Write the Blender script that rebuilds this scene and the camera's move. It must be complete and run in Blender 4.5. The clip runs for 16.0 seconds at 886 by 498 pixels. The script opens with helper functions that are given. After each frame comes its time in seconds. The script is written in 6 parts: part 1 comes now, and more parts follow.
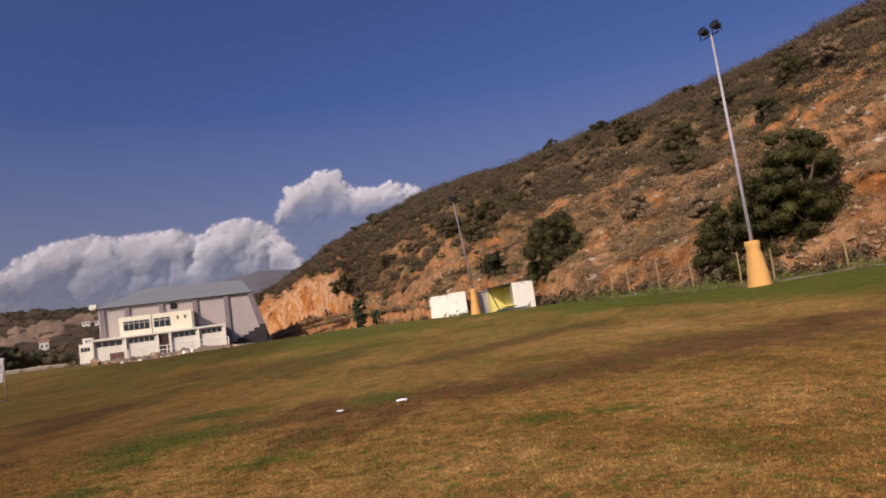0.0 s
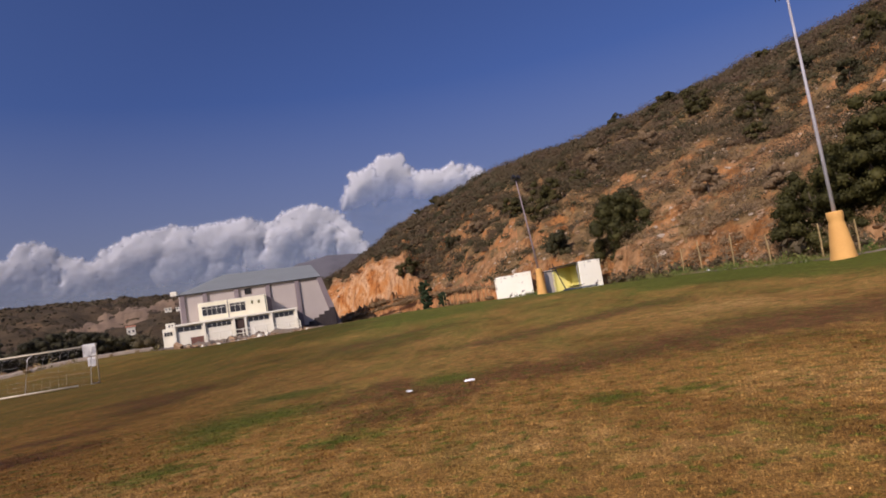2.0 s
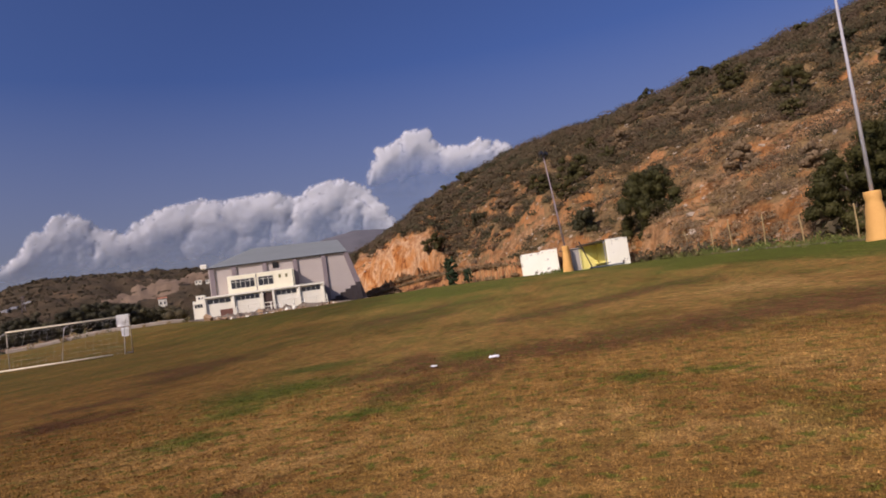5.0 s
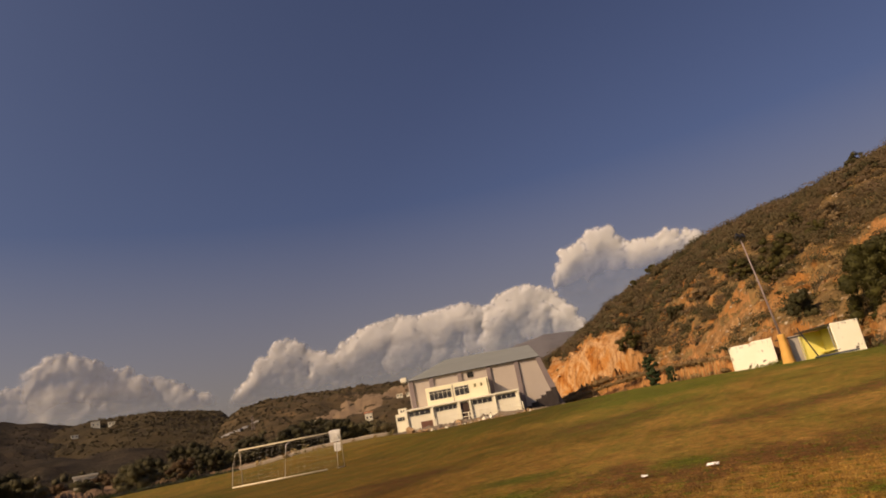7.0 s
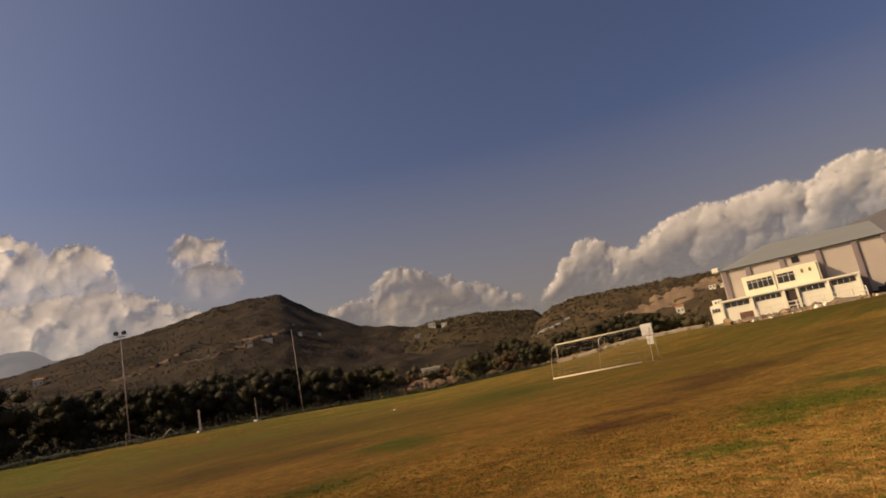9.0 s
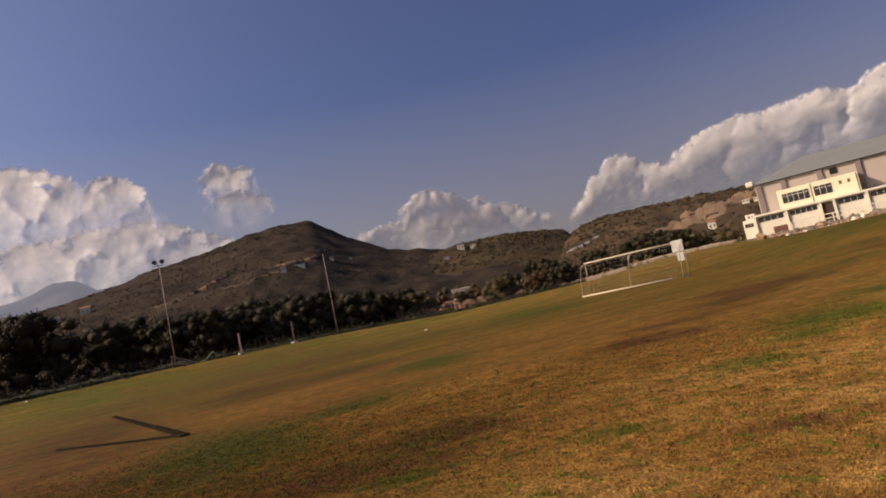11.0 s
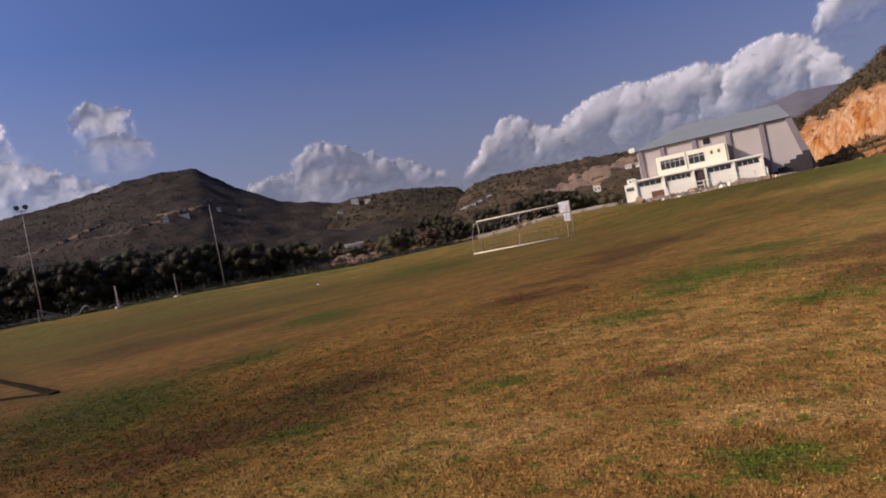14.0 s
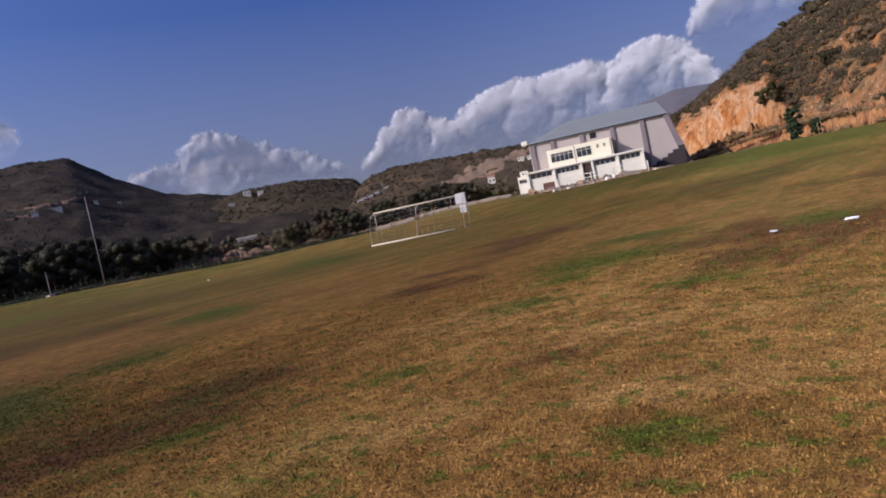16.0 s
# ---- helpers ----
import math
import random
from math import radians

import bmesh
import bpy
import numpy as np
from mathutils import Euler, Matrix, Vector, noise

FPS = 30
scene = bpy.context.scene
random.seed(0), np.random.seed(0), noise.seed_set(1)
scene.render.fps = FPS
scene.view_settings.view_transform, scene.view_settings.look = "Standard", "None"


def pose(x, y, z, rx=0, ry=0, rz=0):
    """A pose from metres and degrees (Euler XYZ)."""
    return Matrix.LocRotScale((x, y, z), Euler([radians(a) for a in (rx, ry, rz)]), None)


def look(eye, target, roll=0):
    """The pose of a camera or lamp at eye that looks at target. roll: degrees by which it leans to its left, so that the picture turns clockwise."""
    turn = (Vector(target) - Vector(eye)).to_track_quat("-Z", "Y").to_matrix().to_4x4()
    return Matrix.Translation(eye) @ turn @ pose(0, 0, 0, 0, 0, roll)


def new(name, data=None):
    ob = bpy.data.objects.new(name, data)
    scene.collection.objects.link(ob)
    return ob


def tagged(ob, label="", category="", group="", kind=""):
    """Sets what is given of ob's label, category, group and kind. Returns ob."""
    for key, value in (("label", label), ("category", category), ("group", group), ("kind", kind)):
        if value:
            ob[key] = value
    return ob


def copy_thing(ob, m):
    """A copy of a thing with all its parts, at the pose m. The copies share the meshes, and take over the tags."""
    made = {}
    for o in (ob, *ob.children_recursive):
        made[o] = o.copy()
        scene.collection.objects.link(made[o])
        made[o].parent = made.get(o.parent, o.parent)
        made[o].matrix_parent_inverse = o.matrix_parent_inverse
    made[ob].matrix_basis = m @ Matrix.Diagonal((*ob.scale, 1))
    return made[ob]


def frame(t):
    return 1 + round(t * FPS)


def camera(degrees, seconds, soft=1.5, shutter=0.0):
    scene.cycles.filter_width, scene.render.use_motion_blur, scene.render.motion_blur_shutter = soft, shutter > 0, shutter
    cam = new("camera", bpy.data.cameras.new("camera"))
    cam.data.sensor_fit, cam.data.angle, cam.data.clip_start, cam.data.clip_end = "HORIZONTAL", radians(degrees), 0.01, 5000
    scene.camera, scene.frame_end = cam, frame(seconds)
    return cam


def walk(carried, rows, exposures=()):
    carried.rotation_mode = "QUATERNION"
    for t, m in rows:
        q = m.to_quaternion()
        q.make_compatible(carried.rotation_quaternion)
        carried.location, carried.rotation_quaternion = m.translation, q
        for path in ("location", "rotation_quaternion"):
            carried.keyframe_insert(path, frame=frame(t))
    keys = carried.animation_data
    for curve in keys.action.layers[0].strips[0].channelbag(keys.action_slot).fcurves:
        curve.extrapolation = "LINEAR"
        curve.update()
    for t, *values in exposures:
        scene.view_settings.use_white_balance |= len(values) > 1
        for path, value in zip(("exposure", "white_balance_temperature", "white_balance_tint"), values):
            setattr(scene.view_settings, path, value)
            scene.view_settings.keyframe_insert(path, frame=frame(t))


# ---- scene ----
# ---------- camera ----------
EYE = Vector((0.0, 0.0, 1.15))
LENS = 68.57


def polar(az, d, z=0.0):
    """A place d metres off along the bearing az (degrees, clockwise from +y)."""
    a = radians(az)
    return Vector((d * math.sin(a), d * math.cos(a), z))


def heading(az, el, roll):
    aim = polar(az, 10 * math.cos(radians(el)), 10 * math.sin(radians(el)))
    return look(EYE, EYE + aim, roll)


cam = camera(LENS, 16.0, soft=1.8)
# seconds, bearing, elevation, roll
TURNS = [
    (0, -2.50, 6.17, -8.21),
    (0.5, -4.76, 6.50, -9.00),
    (1, -6.16, 6.76, -9.44),
    (1.5, -7.07, 6.18, -9.14),
    (2, -8.37, 5.37, -9.14),
    (2.5, -10.29, 3.30, -7.95),
    (3, -11.59, 2.36, -7.00),
    (3.2, -11.94, 2.16, -6.24),
    (5.3, -11.09, 4.47, -8.62),
    (5.5, -12.01, 5.97, -8.07),
    (6, -14.64, 9.64, -9.13),
    (6.5, -19.17, 12.72, -10.07),
    (7, -25.71, 15.41, -11.01),
    (7.5, -32.96, 17.32, -12.35),
    (8, -38.18, 16.54, -13.74),
    (8.5, -48.58, 15.03, -11.68),
    (9, -53.21, 11.73, -11.29),
    (9.5, -55.76, 8.63, -11.64),
    (9.7, -56.66, 8.00, -12.00),
    (12, -55.97, 3.98, -11.76),
    (12.5, -54.60, 3.02, -11.49),
    (13, -52.57, 1.22, -11.27),
    (13.5, -50.77, 0.73, -11.14),
    (14, -48.72, -0.21, -11.20),
    (14.5, -46.55, -0.50, -11.18),
    (15, -44.05, -1.59, -11.41),
    (15.5, -41.72, -2.02, -11.65),
    (16, -40.05, -2.71, -11.78),
]
EXPOSURES = [
    (0.0, -0.06, 6800, 28), (3.0, -0.08, 6350, 26), (5.5, -0.06, 6700, 27), (6.0, -0.07, 7200, 27), (6.5, -0.07, 8200, 26), (7.0, -0.07, 10800, 23), (8.0, -0.05, 12900, 21), (9.0, 0.0, 11100, 21), (12.0, 0.1, 8000, 26), (14.0, 0.07, 6550, 26), (16.0, 0.06, 5900, 26),
]
walk(cam, [(t, heading(a, e, r)) for t, a, e, r in TURNS], EXPOSURES)

# ---------- world and sun ----------
SUN_AZ, SUN_EL = -155.0, 32.0
world = bpy.data.worlds.new("sky")
scene.world = world
world.use_nodes = True
wn = world.node_tree.nodes
sky = wn.new("ShaderNodeTexSky")
sky.sky_type = "NISHITA"
sky.sun_disc = False
sky.sun_elevation, sky.sun_rotation = radians(SUN_EL), radians(SUN_AZ % 360)
sky.air_density, sky.dust_density, sky.ozone_density = 0.9, 4.0, 5.0
wn["Background"].inputs["Strength"].default_value = 0.15
tint = wn.new("ShaderNodeMix")
tint.data_type, tint.blend_type = "RGBA", "MULTIPLY"
tint.inputs[0].default_value, tint.inputs[7].default_value = 1.0, (0.75, 0.89, 1.22, 1.0)
world.node_tree.links.new(sky.outputs[0], tint.inputs[6])
# the sky is brighter and whiter on the sun's side, deeper blue away from it
way = wn.new("ShaderNodeTexCoord")
dot = wn.new("ShaderNodeVectorMath")
dot.operation = "DOT_PRODUCT"
dot.inputs[1].default_value = polar(SUN_AZ, math.cos(radians(SUN_EL)), math.sin(radians(SUN_EL)))
half = wn.new("ShaderNodeMath")
half.operation = "MULTIPLY_ADD"
half.inputs[1].default_value = half.inputs[2].default_value = 0.5
glow = wn.new("ShaderNodeValToRGB")
glow.color_ramp.elements[0].position, glow.color_ramp.elements[0].color = 0.38, (0.49, 0.495, 0.51, 1)
glow.color_ramp.elements[1].position, glow.color_ramp.elements[1].color = 0.75, (0.68, 0.69, 0.66, 1)
veil = wn.new("ShaderNodeMix")
veil.data_type, veil.blend_type = "RGBA", "MULTIPLY"
veil.inputs[0].default_value = 1.0
# pale haze low over the horizon
up = wn.new("ShaderNodeSeparateXYZ")
rise = wn.new("ShaderNodeValToRGB")
rise.color_ramp.elements[0].position, rise.color_ramp.elements[0].color = 0.06, (0.60, 0.60, 0.60, 1)
rise.color_ramp.elements[1].position, rise.color_ramp.elements[1].color = 0.34, (0, 0, 0, 1)
haze = wn.new("ShaderNodeMix")
haze.data_type = "RGBA"
haze.inputs[7].default_value = (3.5, 3.62, 3.65, 1)
for a, b in ((way.outputs["Generated"], dot.inputs[0]), (dot.outputs["Value"], half.inputs[0]), (half.outputs[0], glow.inputs[0]), (tint.outputs[2], haze.inputs[6]), (haze.outputs[2], veil.inputs[6]), (glow.outputs[0], veil.inputs[7]), (way.outputs["Generated"], up.inputs[0]), (up.outputs[2], rise.inputs[0]), (rise.outputs[0], haze.inputs[0]), (veil.outputs[2], wn["Background"].inputs["Color"])):
    world.node_tree.links.new(a, b)

sun_data = bpy.data.lights.new("sun", "SUN")
sun_data.energy, sun_data.angle, sun_data.color = 4.0, radians(0.5), (1.0, 0.91, 0.75)
sun = new("sun", sun_data)
sun.matrix_world = look(polar(SUN_AZ, 100 * math.cos(radians(SUN_EL)), 100 * math.sin(radians(SUN_EL))), (0, 0, 0))

# ---------- materials ----------


def tree_of(name):
    m = bpy.data.materials.new(name)
    m.use_nodes = True
    nt = m.node_tree
    return m, nt, nt.nodes["Principled BSDF"]


def link(nt, a, b):
    nt.links.new(a, b)


def noise_node(nt, vec, scale, detail=6.0, rough=0.6, dist=0.0):
    n = nt.nodes.new("ShaderNodeTexNoise")
    n.inputs["Scale"].default_value = scale
    n.inputs["Detail"].default_value = detail
    n.inputs["Roughness"].default_value = rough
    n.inputs["Distortion"].default_value = dist
    if vec:
        link(nt, vec, n.inputs["Vector"])
    return n


def ramp(nt, fac, stops):
    r = nt.nodes.new("ShaderNodeValToRGB")
    e = r.color_ramp.elements
    while len(e) < len(stops):
        e.new(0.5)
    for el, (p, c) in zip(e, stops):
        el.position = p
        el.color = (*c, 1) if len(c) == 3 else c
    link(nt, fac, r.inputs[0])
    return r


def mixed(nt, fac, a, b, mode="MIX"):
    m = nt.nodes.new("ShaderNodeMix")
    m.data_type, m.blend_type = "RGBA", mode
    for sock, v in ((m.inputs[0], fac), (m.inputs[6], a), (m.inputs[7], b)):
        if hasattr(v, "is_linked"):
            link(nt, v, sock)
        elif isinstance(v, tuple):
            sock.default_value = (*v, 1)
        else:
            sock.default_value = v
    return m.outputs[2]


def bumped(nt, bsdf, height, strength, distance):
    b = nt.nodes.new("ShaderNodeBump")
    b.inputs["Strength"].default_value, b.inputs["Distance"].default_value = strength, distance
    link(nt, height, b.inputs["Height"])
    link(nt, b.outputs[0], bsdf.inputs["Normal"])


def coord(nt, scale=(1, 1, 1), turn=0.0):
    c = nt.nodes.new("ShaderNodeTexCoord")
    m = nt.nodes.new("ShaderNodeMapping")
    m.inputs["Scale"].default_value = scale
    m.inputs["Rotation"].default_value = (0, 0, turn)
    link(nt, c.outputs["Object"], m.inputs["Vector"])
    return m.outputs[0]


def plain(name, dark, light, scale=3.0, fine=40.0, rough=0.8, metal=0.0, bump=0.2, depth=0.01, wear=None, wear_at=0.62):
    """A worn surface: two tones at two scales, optional patches of a third tone."""
    m, nt, b = tree_of(name)
    v = coord(nt)
    big, small = noise_node(nt, v, scale, 5), noise_node(nt, v, fine, 4)
    c = mixed(nt, ramp(nt, big.outputs[0], [(0.3, (0, 0, 0)), (0.7, (1, 1, 1))]).outputs[0], dark, light)
    c = mixed(nt, 0.35, c, ramp(nt, small.outputs[0], [(0.3, dark), (0.7, light)]).outputs[0])
    if wear:
        w = noise_node(nt, v, scale * 1.7, 8, 0.7)
        c = mixed(nt, ramp(nt, w.outputs[0], [(wear_at, (0, 0, 0)), (wear_at + 0.06, (1, 1, 1))]).outputs[0], c, wear)
    link(nt, c, b.inputs["Base Color"])
    b.inputs["Roughness"].default_value, b.inputs["Metallic"].default_value = rough, metal
    bumped(nt, b, small.outputs[0], bump, depth)
    return m


def leaf_mat(name, tones, scale=0.35, rough=0.7):
    """Foliage: tone from clump to clump and from leaf to leaf."""
    m, nt, b = tree_of(name)
    v = coord(nt)
    big = noise_node(nt, v, scale, 3)
    geo = nt.nodes.new("ShaderNodeNewGeometry")
    k = len(tones) - 1
    c1 = ramp(nt, big.outputs[0], [(0.32 + 0.36 * i / k, t) for i, t in enumerate(tones)]).outputs[0]
    lum = ramp(nt, geo.outputs["Random Per Island"], [(0.0, (0.78, 0.78, 0.74)), (1.0, (1.22, 1.22, 1.18))]).outputs[0]
    link(nt, mixed(nt, 1.0, c1, lum, "MULTIPLY"), b.inputs["Base Color"])
    b.inputs["Roughness"].default_value = rough
    b.inputs["Specular IOR Level"].default_value = 0.2
    return m


def attr(nt, name):
    n = nt.nodes.new("ShaderNodeAttribute")
    n.attribute_name = name
    return n.outputs["Fac"]


def worn_by(nt, noise_out, mark, base, gain, lo, hi):
    """Where a tone shows: patchy by itself, and more so where the turf carries that mark."""
    m = nt.nodes.new("ShaderNodeMath")
    m.operation = "MULTIPLY_ADD"
    link(nt, attr(nt, mark), m.inputs[0])
    m.inputs[1].default_value = gain
    link(nt, noise_out, m.inputs[2])
    return ramp(nt, m.outputs[0], [(lo, (0, 0, 0)), (hi, (base, base, base))]).outputs[0]


def pitch_mat(name, blades):
    m, nt, b = tree_of(name)
    v = coord(nt)
    along = coord(nt, (1.0, 0.45, 1.0), radians(-22))
    big = noise_node(nt, along, 0.085, 5, 0.55, 0.4)
    mid = noise_node(nt, along, 0.33, 6, 0.62, 0.3)
    green_at = noise_node(nt, along, 0.5, 9, 0.76, 0.5)
    tuft = noise_node(nt, v, 2.6, 6, 0.7)
    spot = noise_node(nt, v, 6.5, 4, 0.62)
    fine = noise_node(nt, v, 13.0, 6, 0.75)
    grain = noise_node(nt, v, 42.0, 3, 0.7)
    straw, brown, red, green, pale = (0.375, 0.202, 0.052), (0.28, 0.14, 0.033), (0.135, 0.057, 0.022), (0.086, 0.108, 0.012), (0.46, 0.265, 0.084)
    c = mixed(nt, ramp(nt, mid.outputs[0], [(0.35, (0, 0, 0)), (0.66, (1, 1, 1))]).outputs[0], brown, straw)
    c = mixed(nt, worn_by(nt, tuft.outputs[0], "pale", 0.7, 0.26, 0.51, 0.85), c, pale)
    rough = noise_node(nt, along, 1.9, 9, 0.8, 0.6)
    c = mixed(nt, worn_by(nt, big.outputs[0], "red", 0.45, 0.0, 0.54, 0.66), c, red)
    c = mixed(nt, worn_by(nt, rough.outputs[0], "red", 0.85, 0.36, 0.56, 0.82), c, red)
    c = mixed(nt, worn_by(nt, green_at.outputs[0], "green", 0.85, 0.30, 0.53, 0.80), c, green)
    blotch = noise_node(nt, along, 0.62, 7, 0.68, 0.7)
    c = mixed(nt, 1.0, c, ramp(nt, blotch.outputs[0], [(0.30, (0.66, 0.60, 0.52)), (0.50, (1.0, 1.0, 1.0)), (0.70, (1.12, 1.15, 1.12))]).outputs[0], "MULTIPLY")
    # scattered green and dark tussocks
    c = mixed(nt, worn_by(nt, spot.outputs[0], "green", 0.8, 0.10, 0.555, 0.63), c, green)
    c = mixed(nt, ramp(nt, fine.outputs[0], [(0.30, (0.75, 0.75, 0.75)), (0.40, (0, 0, 0))]).outputs[0], c, (0.06, 0.035, 0.016))
    c = mixed(nt, ramp(nt, grain.outputs[0], [(0.62, (0, 0, 0)), (0.70, (0.45, 0.45, 0.45))]).outputs[0], c, (0.45, 0.275, 0.115))
    c = mixed(nt, ramp(nt, noise_node(nt, v, 4.6, 4, 0.65).outputs[0], [(0.62, (0, 0, 0)), (0.68, (0.55, 0.55, 0.55))]).outputs[0], c, (0.085, 0.06, 0.024))
    # lens fall-off to the left is put into the colour, with dark soil
    c = mixed(nt, 1.0, c, ramp(nt, attr(nt, "falloff_and_soil"), [(0.0, (1.02, 1.02, 1.02)), (1.0, (0.42, 0.37, 0.22))]).outputs[0], "MULTIPLY")
    for n, lo, hi in ((tuft, 0.70, 1.28), (fine, 0.44, 1.58), (grain, 0.45, 1.55)):
        c = mixed(nt, 1.0, c, ramp(nt, n.outputs[0], [(0.28, (lo, lo, lo)), (0.72, (hi, hi, hi))]).outputs[0], "MULTIPLY")
    if blades:
        geo = nt.nodes.new("ShaderNodeNewGeometry")
        c = mixed(nt, 1.0, c, ramp(nt, geo.outputs["Random Per Island"], [(0.0, (0.55, 0.55, 0.53)), (0.7, (1.0, 1.0, 1.0)), (1.0, (1.3, 1.3, 1.25))]).outputs[0], "MULTIPLY")
    link(nt, c, b.inputs["Base Color"])
    b.inputs["Roughness"].default_value, b.inputs["Specular IOR Level"].default_value = 0.95, 0.1
    if not blades:
        bumped(nt, b, fine.outputs[0], 0.8, 0.05)
    return m


def hill_mat(name, scrub, dry, earth, pale, scale=1.0, earth_from=0.62):
    """Scrubland: low brush and dry grass, bare earth on steep faces and in patches, pale stone."""
    m, nt, b = tree_of(name)
    v = coord(nt)
    big, mid, fine = noise_node(nt, v, 0.06 * scale, 5, 0.6), noise_node(nt, v, 0.35 * scale, 6, 0.65), noise_node(nt, v, 2.5 * scale, 5, 0.7)
    c = mixed(nt, ramp(nt, mid.outputs[0], [(0.36, (0, 0, 0)), (0.62, (1, 1, 1))]).outputs[0], scrub, dry)
    patch = noise_node(nt, v, 0.11 * scale, 6, 0.65, 0.5)
    c = mixed(nt, ramp(nt, patch.outputs[0], [(earth_from, (0, 0, 0)), (earth_from + 0.08, (1, 1, 1))]).outputs[0], c, earth)
    geo = nt.nodes.new("ShaderNodeNewGeometry")
    sep = nt.nodes.new("ShaderNodeSeparateXYZ")
    link(nt, geo.outputs["True Normal"], sep.inputs[0])
    add = nt.nodes.new("ShaderNodeMath")
    add.operation = "MULTIPLY_ADD"
    link(nt, mid.outputs[0], add.inputs[0])
    add.inputs[1].default_value = 0.35
    link(nt, sep.outputs[2], add.inputs[2])
    steep = ramp(nt, add.outputs[0], [(0.70, (1, 1, 1)), (0.86, (0, 0, 0))]).outputs[0]
    c = mixed(nt, steep, c, mixed(nt, ramp(nt, big.outputs[0], [(0.4, (0, 0, 0)), (0.65, (1, 1, 1))]).outputs[0], earth, tuple(0.8 * e + 0.2 * p for e, p in zip(earth, pale))))
    c = mixed(nt, ramp(nt, fine.outputs[0], [(0.66, (0, 0, 0)), (0.74, (0.7, 0.7, 0.7))]).outputs[0], c, pale)
    bare = nt.nodes.new("ShaderNodeMath")
    bare.operation = "MULTIPLY_ADD"
    link(nt, mid.outputs[0], bare.inputs[0])
    bare.inputs[1].default_value = 0.55
    half_cut = nt.nodes.new("ShaderNodeMath")
    half_cut.operation = "MULTIPLY"
    link(nt, attr(nt, "cut"), half_cut.inputs[0])
    half_cut.inputs[1].default_value = 0.5
    link(nt, half_cut.outputs[0], bare.inputs[2])
    clay = mixed(nt, ramp(nt, noise_node(nt, v, 0.2 * scale, 6, 0.7, 0.6).outputs[0], [(0.34, (0, 0, 0)), (0.56, (1, 1, 1))]).outputs[0], (0.35, 0.135, 0.033), (0.36, 0.20, 0.09))
    # dark mottling stands for shade in the gullies, put into the colour
    clay = mixed(nt, 1.0, clay, ramp(nt, noise_node(nt, v, 0.9 * scale, 6, 0.75, 0.3).outputs[0], [(0.32, (0.3, 0.27, 0.25)), (0.48, (0.85, 0.83, 0.8)), (0.62, (1.1, 1.1, 1.1))]).outputs[0], "MULTIPLY")
    streak = noise_node(nt, coord(nt, (1.0, 1.0, 0.22)), 0.45 * scale, 6, 0.7, 0.4)
    clay = mixed(nt, 1.0, clay, ramp(nt, streak.outputs[0], [(0.36, (0.42, 0.38, 0.34)), (0.50, (1.0, 1.0, 1.0)), (0.64, (1.08, 1.14, 1.2))]).outputs[0], "MULTIPLY")
    # quarried rock: pale and rusty beds, streaks and dark seams
    bed = noise_node(nt, v, 0.16 * scale, 6, 0.68, 0.8)
    sandy = ramp(nt, bed.outputs[0], [(0.40, (0.40, 0.15, 0.04)), (0.48, (0.45, 0.225, 0.09)), (0.56, (0.49, 0.285, 0.145)), (0.64, (0.38, 0.21, 0.10))]).outputs[0]
    sandy = mixed(nt, 1.0, sandy, ramp(nt, streak.outputs[0], [(0.40, (0.66, 0.56, 0.48)), (0.49, (1.0, 1.0, 1.0)), (0.60, (1.02, 1.05, 1.08))]).outputs[0], "MULTIPLY")
    seam = noise_node(nt, coord(nt, (1.0, 1.0, 0.5)), 0.9 * scale, 6, 0.75, 0.6)
    sandy = mixed(nt, 1.0, sandy, ramp(nt, seam.outputs[0], [(0.38, (0.52, 0.43, 0.37)), (0.46, (1.0, 1.0, 1.0)), (0.62, (1.08, 1.1, 1.12))]).outputs[0], "MULTIPLY")
    clay = mixed(nt, attr(nt, "sandy"), clay, sandy)
    c = mixed(nt, ramp(nt, bare.outputs[0], [(0.53, (0, 0, 0)), (0.61, (0.95, 0.95, 0.95))]).outputs[0], c, clay)
    tone = ramp(nt, fine.outputs[0], [(0.25, (0.65, 0.65, 0.65)), (0.75, (1.25, 1.25, 1.25))]).outputs[0]
    link(nt, mixed(nt, 1.0, c, tone, "MULTIPLY"), b.inputs["Base Color"])
    b.inputs["Roughness"].default_value, b.inputs["Specular IOR Level"].default_value = 0.95, 0.1
    bumped(nt, b, fine.outputs[0], 0.6, 0.25 / scale)
    return m


M_PITCH = pitch_mat("worn_grass", False)
M_TURF = pitch_mat("grass_blades", True)
M_HILL = hill_mat("scrub_hillside", (0.098, 0.064, 0.029), (0.235, 0.146, 0.062), (0.36, 0.15, 0.045), (0.32, 0.25, 0.17), 1.0, 0.70)
M_MOUNT = hill_mat("mountain_scrub", (0.026, 0.021, 0.014), (0.056, 0.041, 0.027), (0.075, 0.044, 0.028), (0.075, 0.062, 0.05), 0.12, 0.68)
M_STONE = plain("field_stone", (0.09, 0.068, 0.05), (0.21, 0.165, 0.12), 1.5, 9, 0.95, bump=0.5, depth=0.03)
M_LOWHILL = hill_mat("scrub_hill", (0.044, 0.034, 0.019), (0.073, 0.053, 0.029), (0.13, 0.08, 0.042), (0.13, 0.10, 0.07), 0.2, 0.66)
M_MIDHILL = hill_mat("dry_hill", (0.054, 0.041, 0.023), (0.105, 0.071, 0.038), (0.20, 0.125, 0.065), (0.20, 0.165, 0.12), 0.2, 0.62)
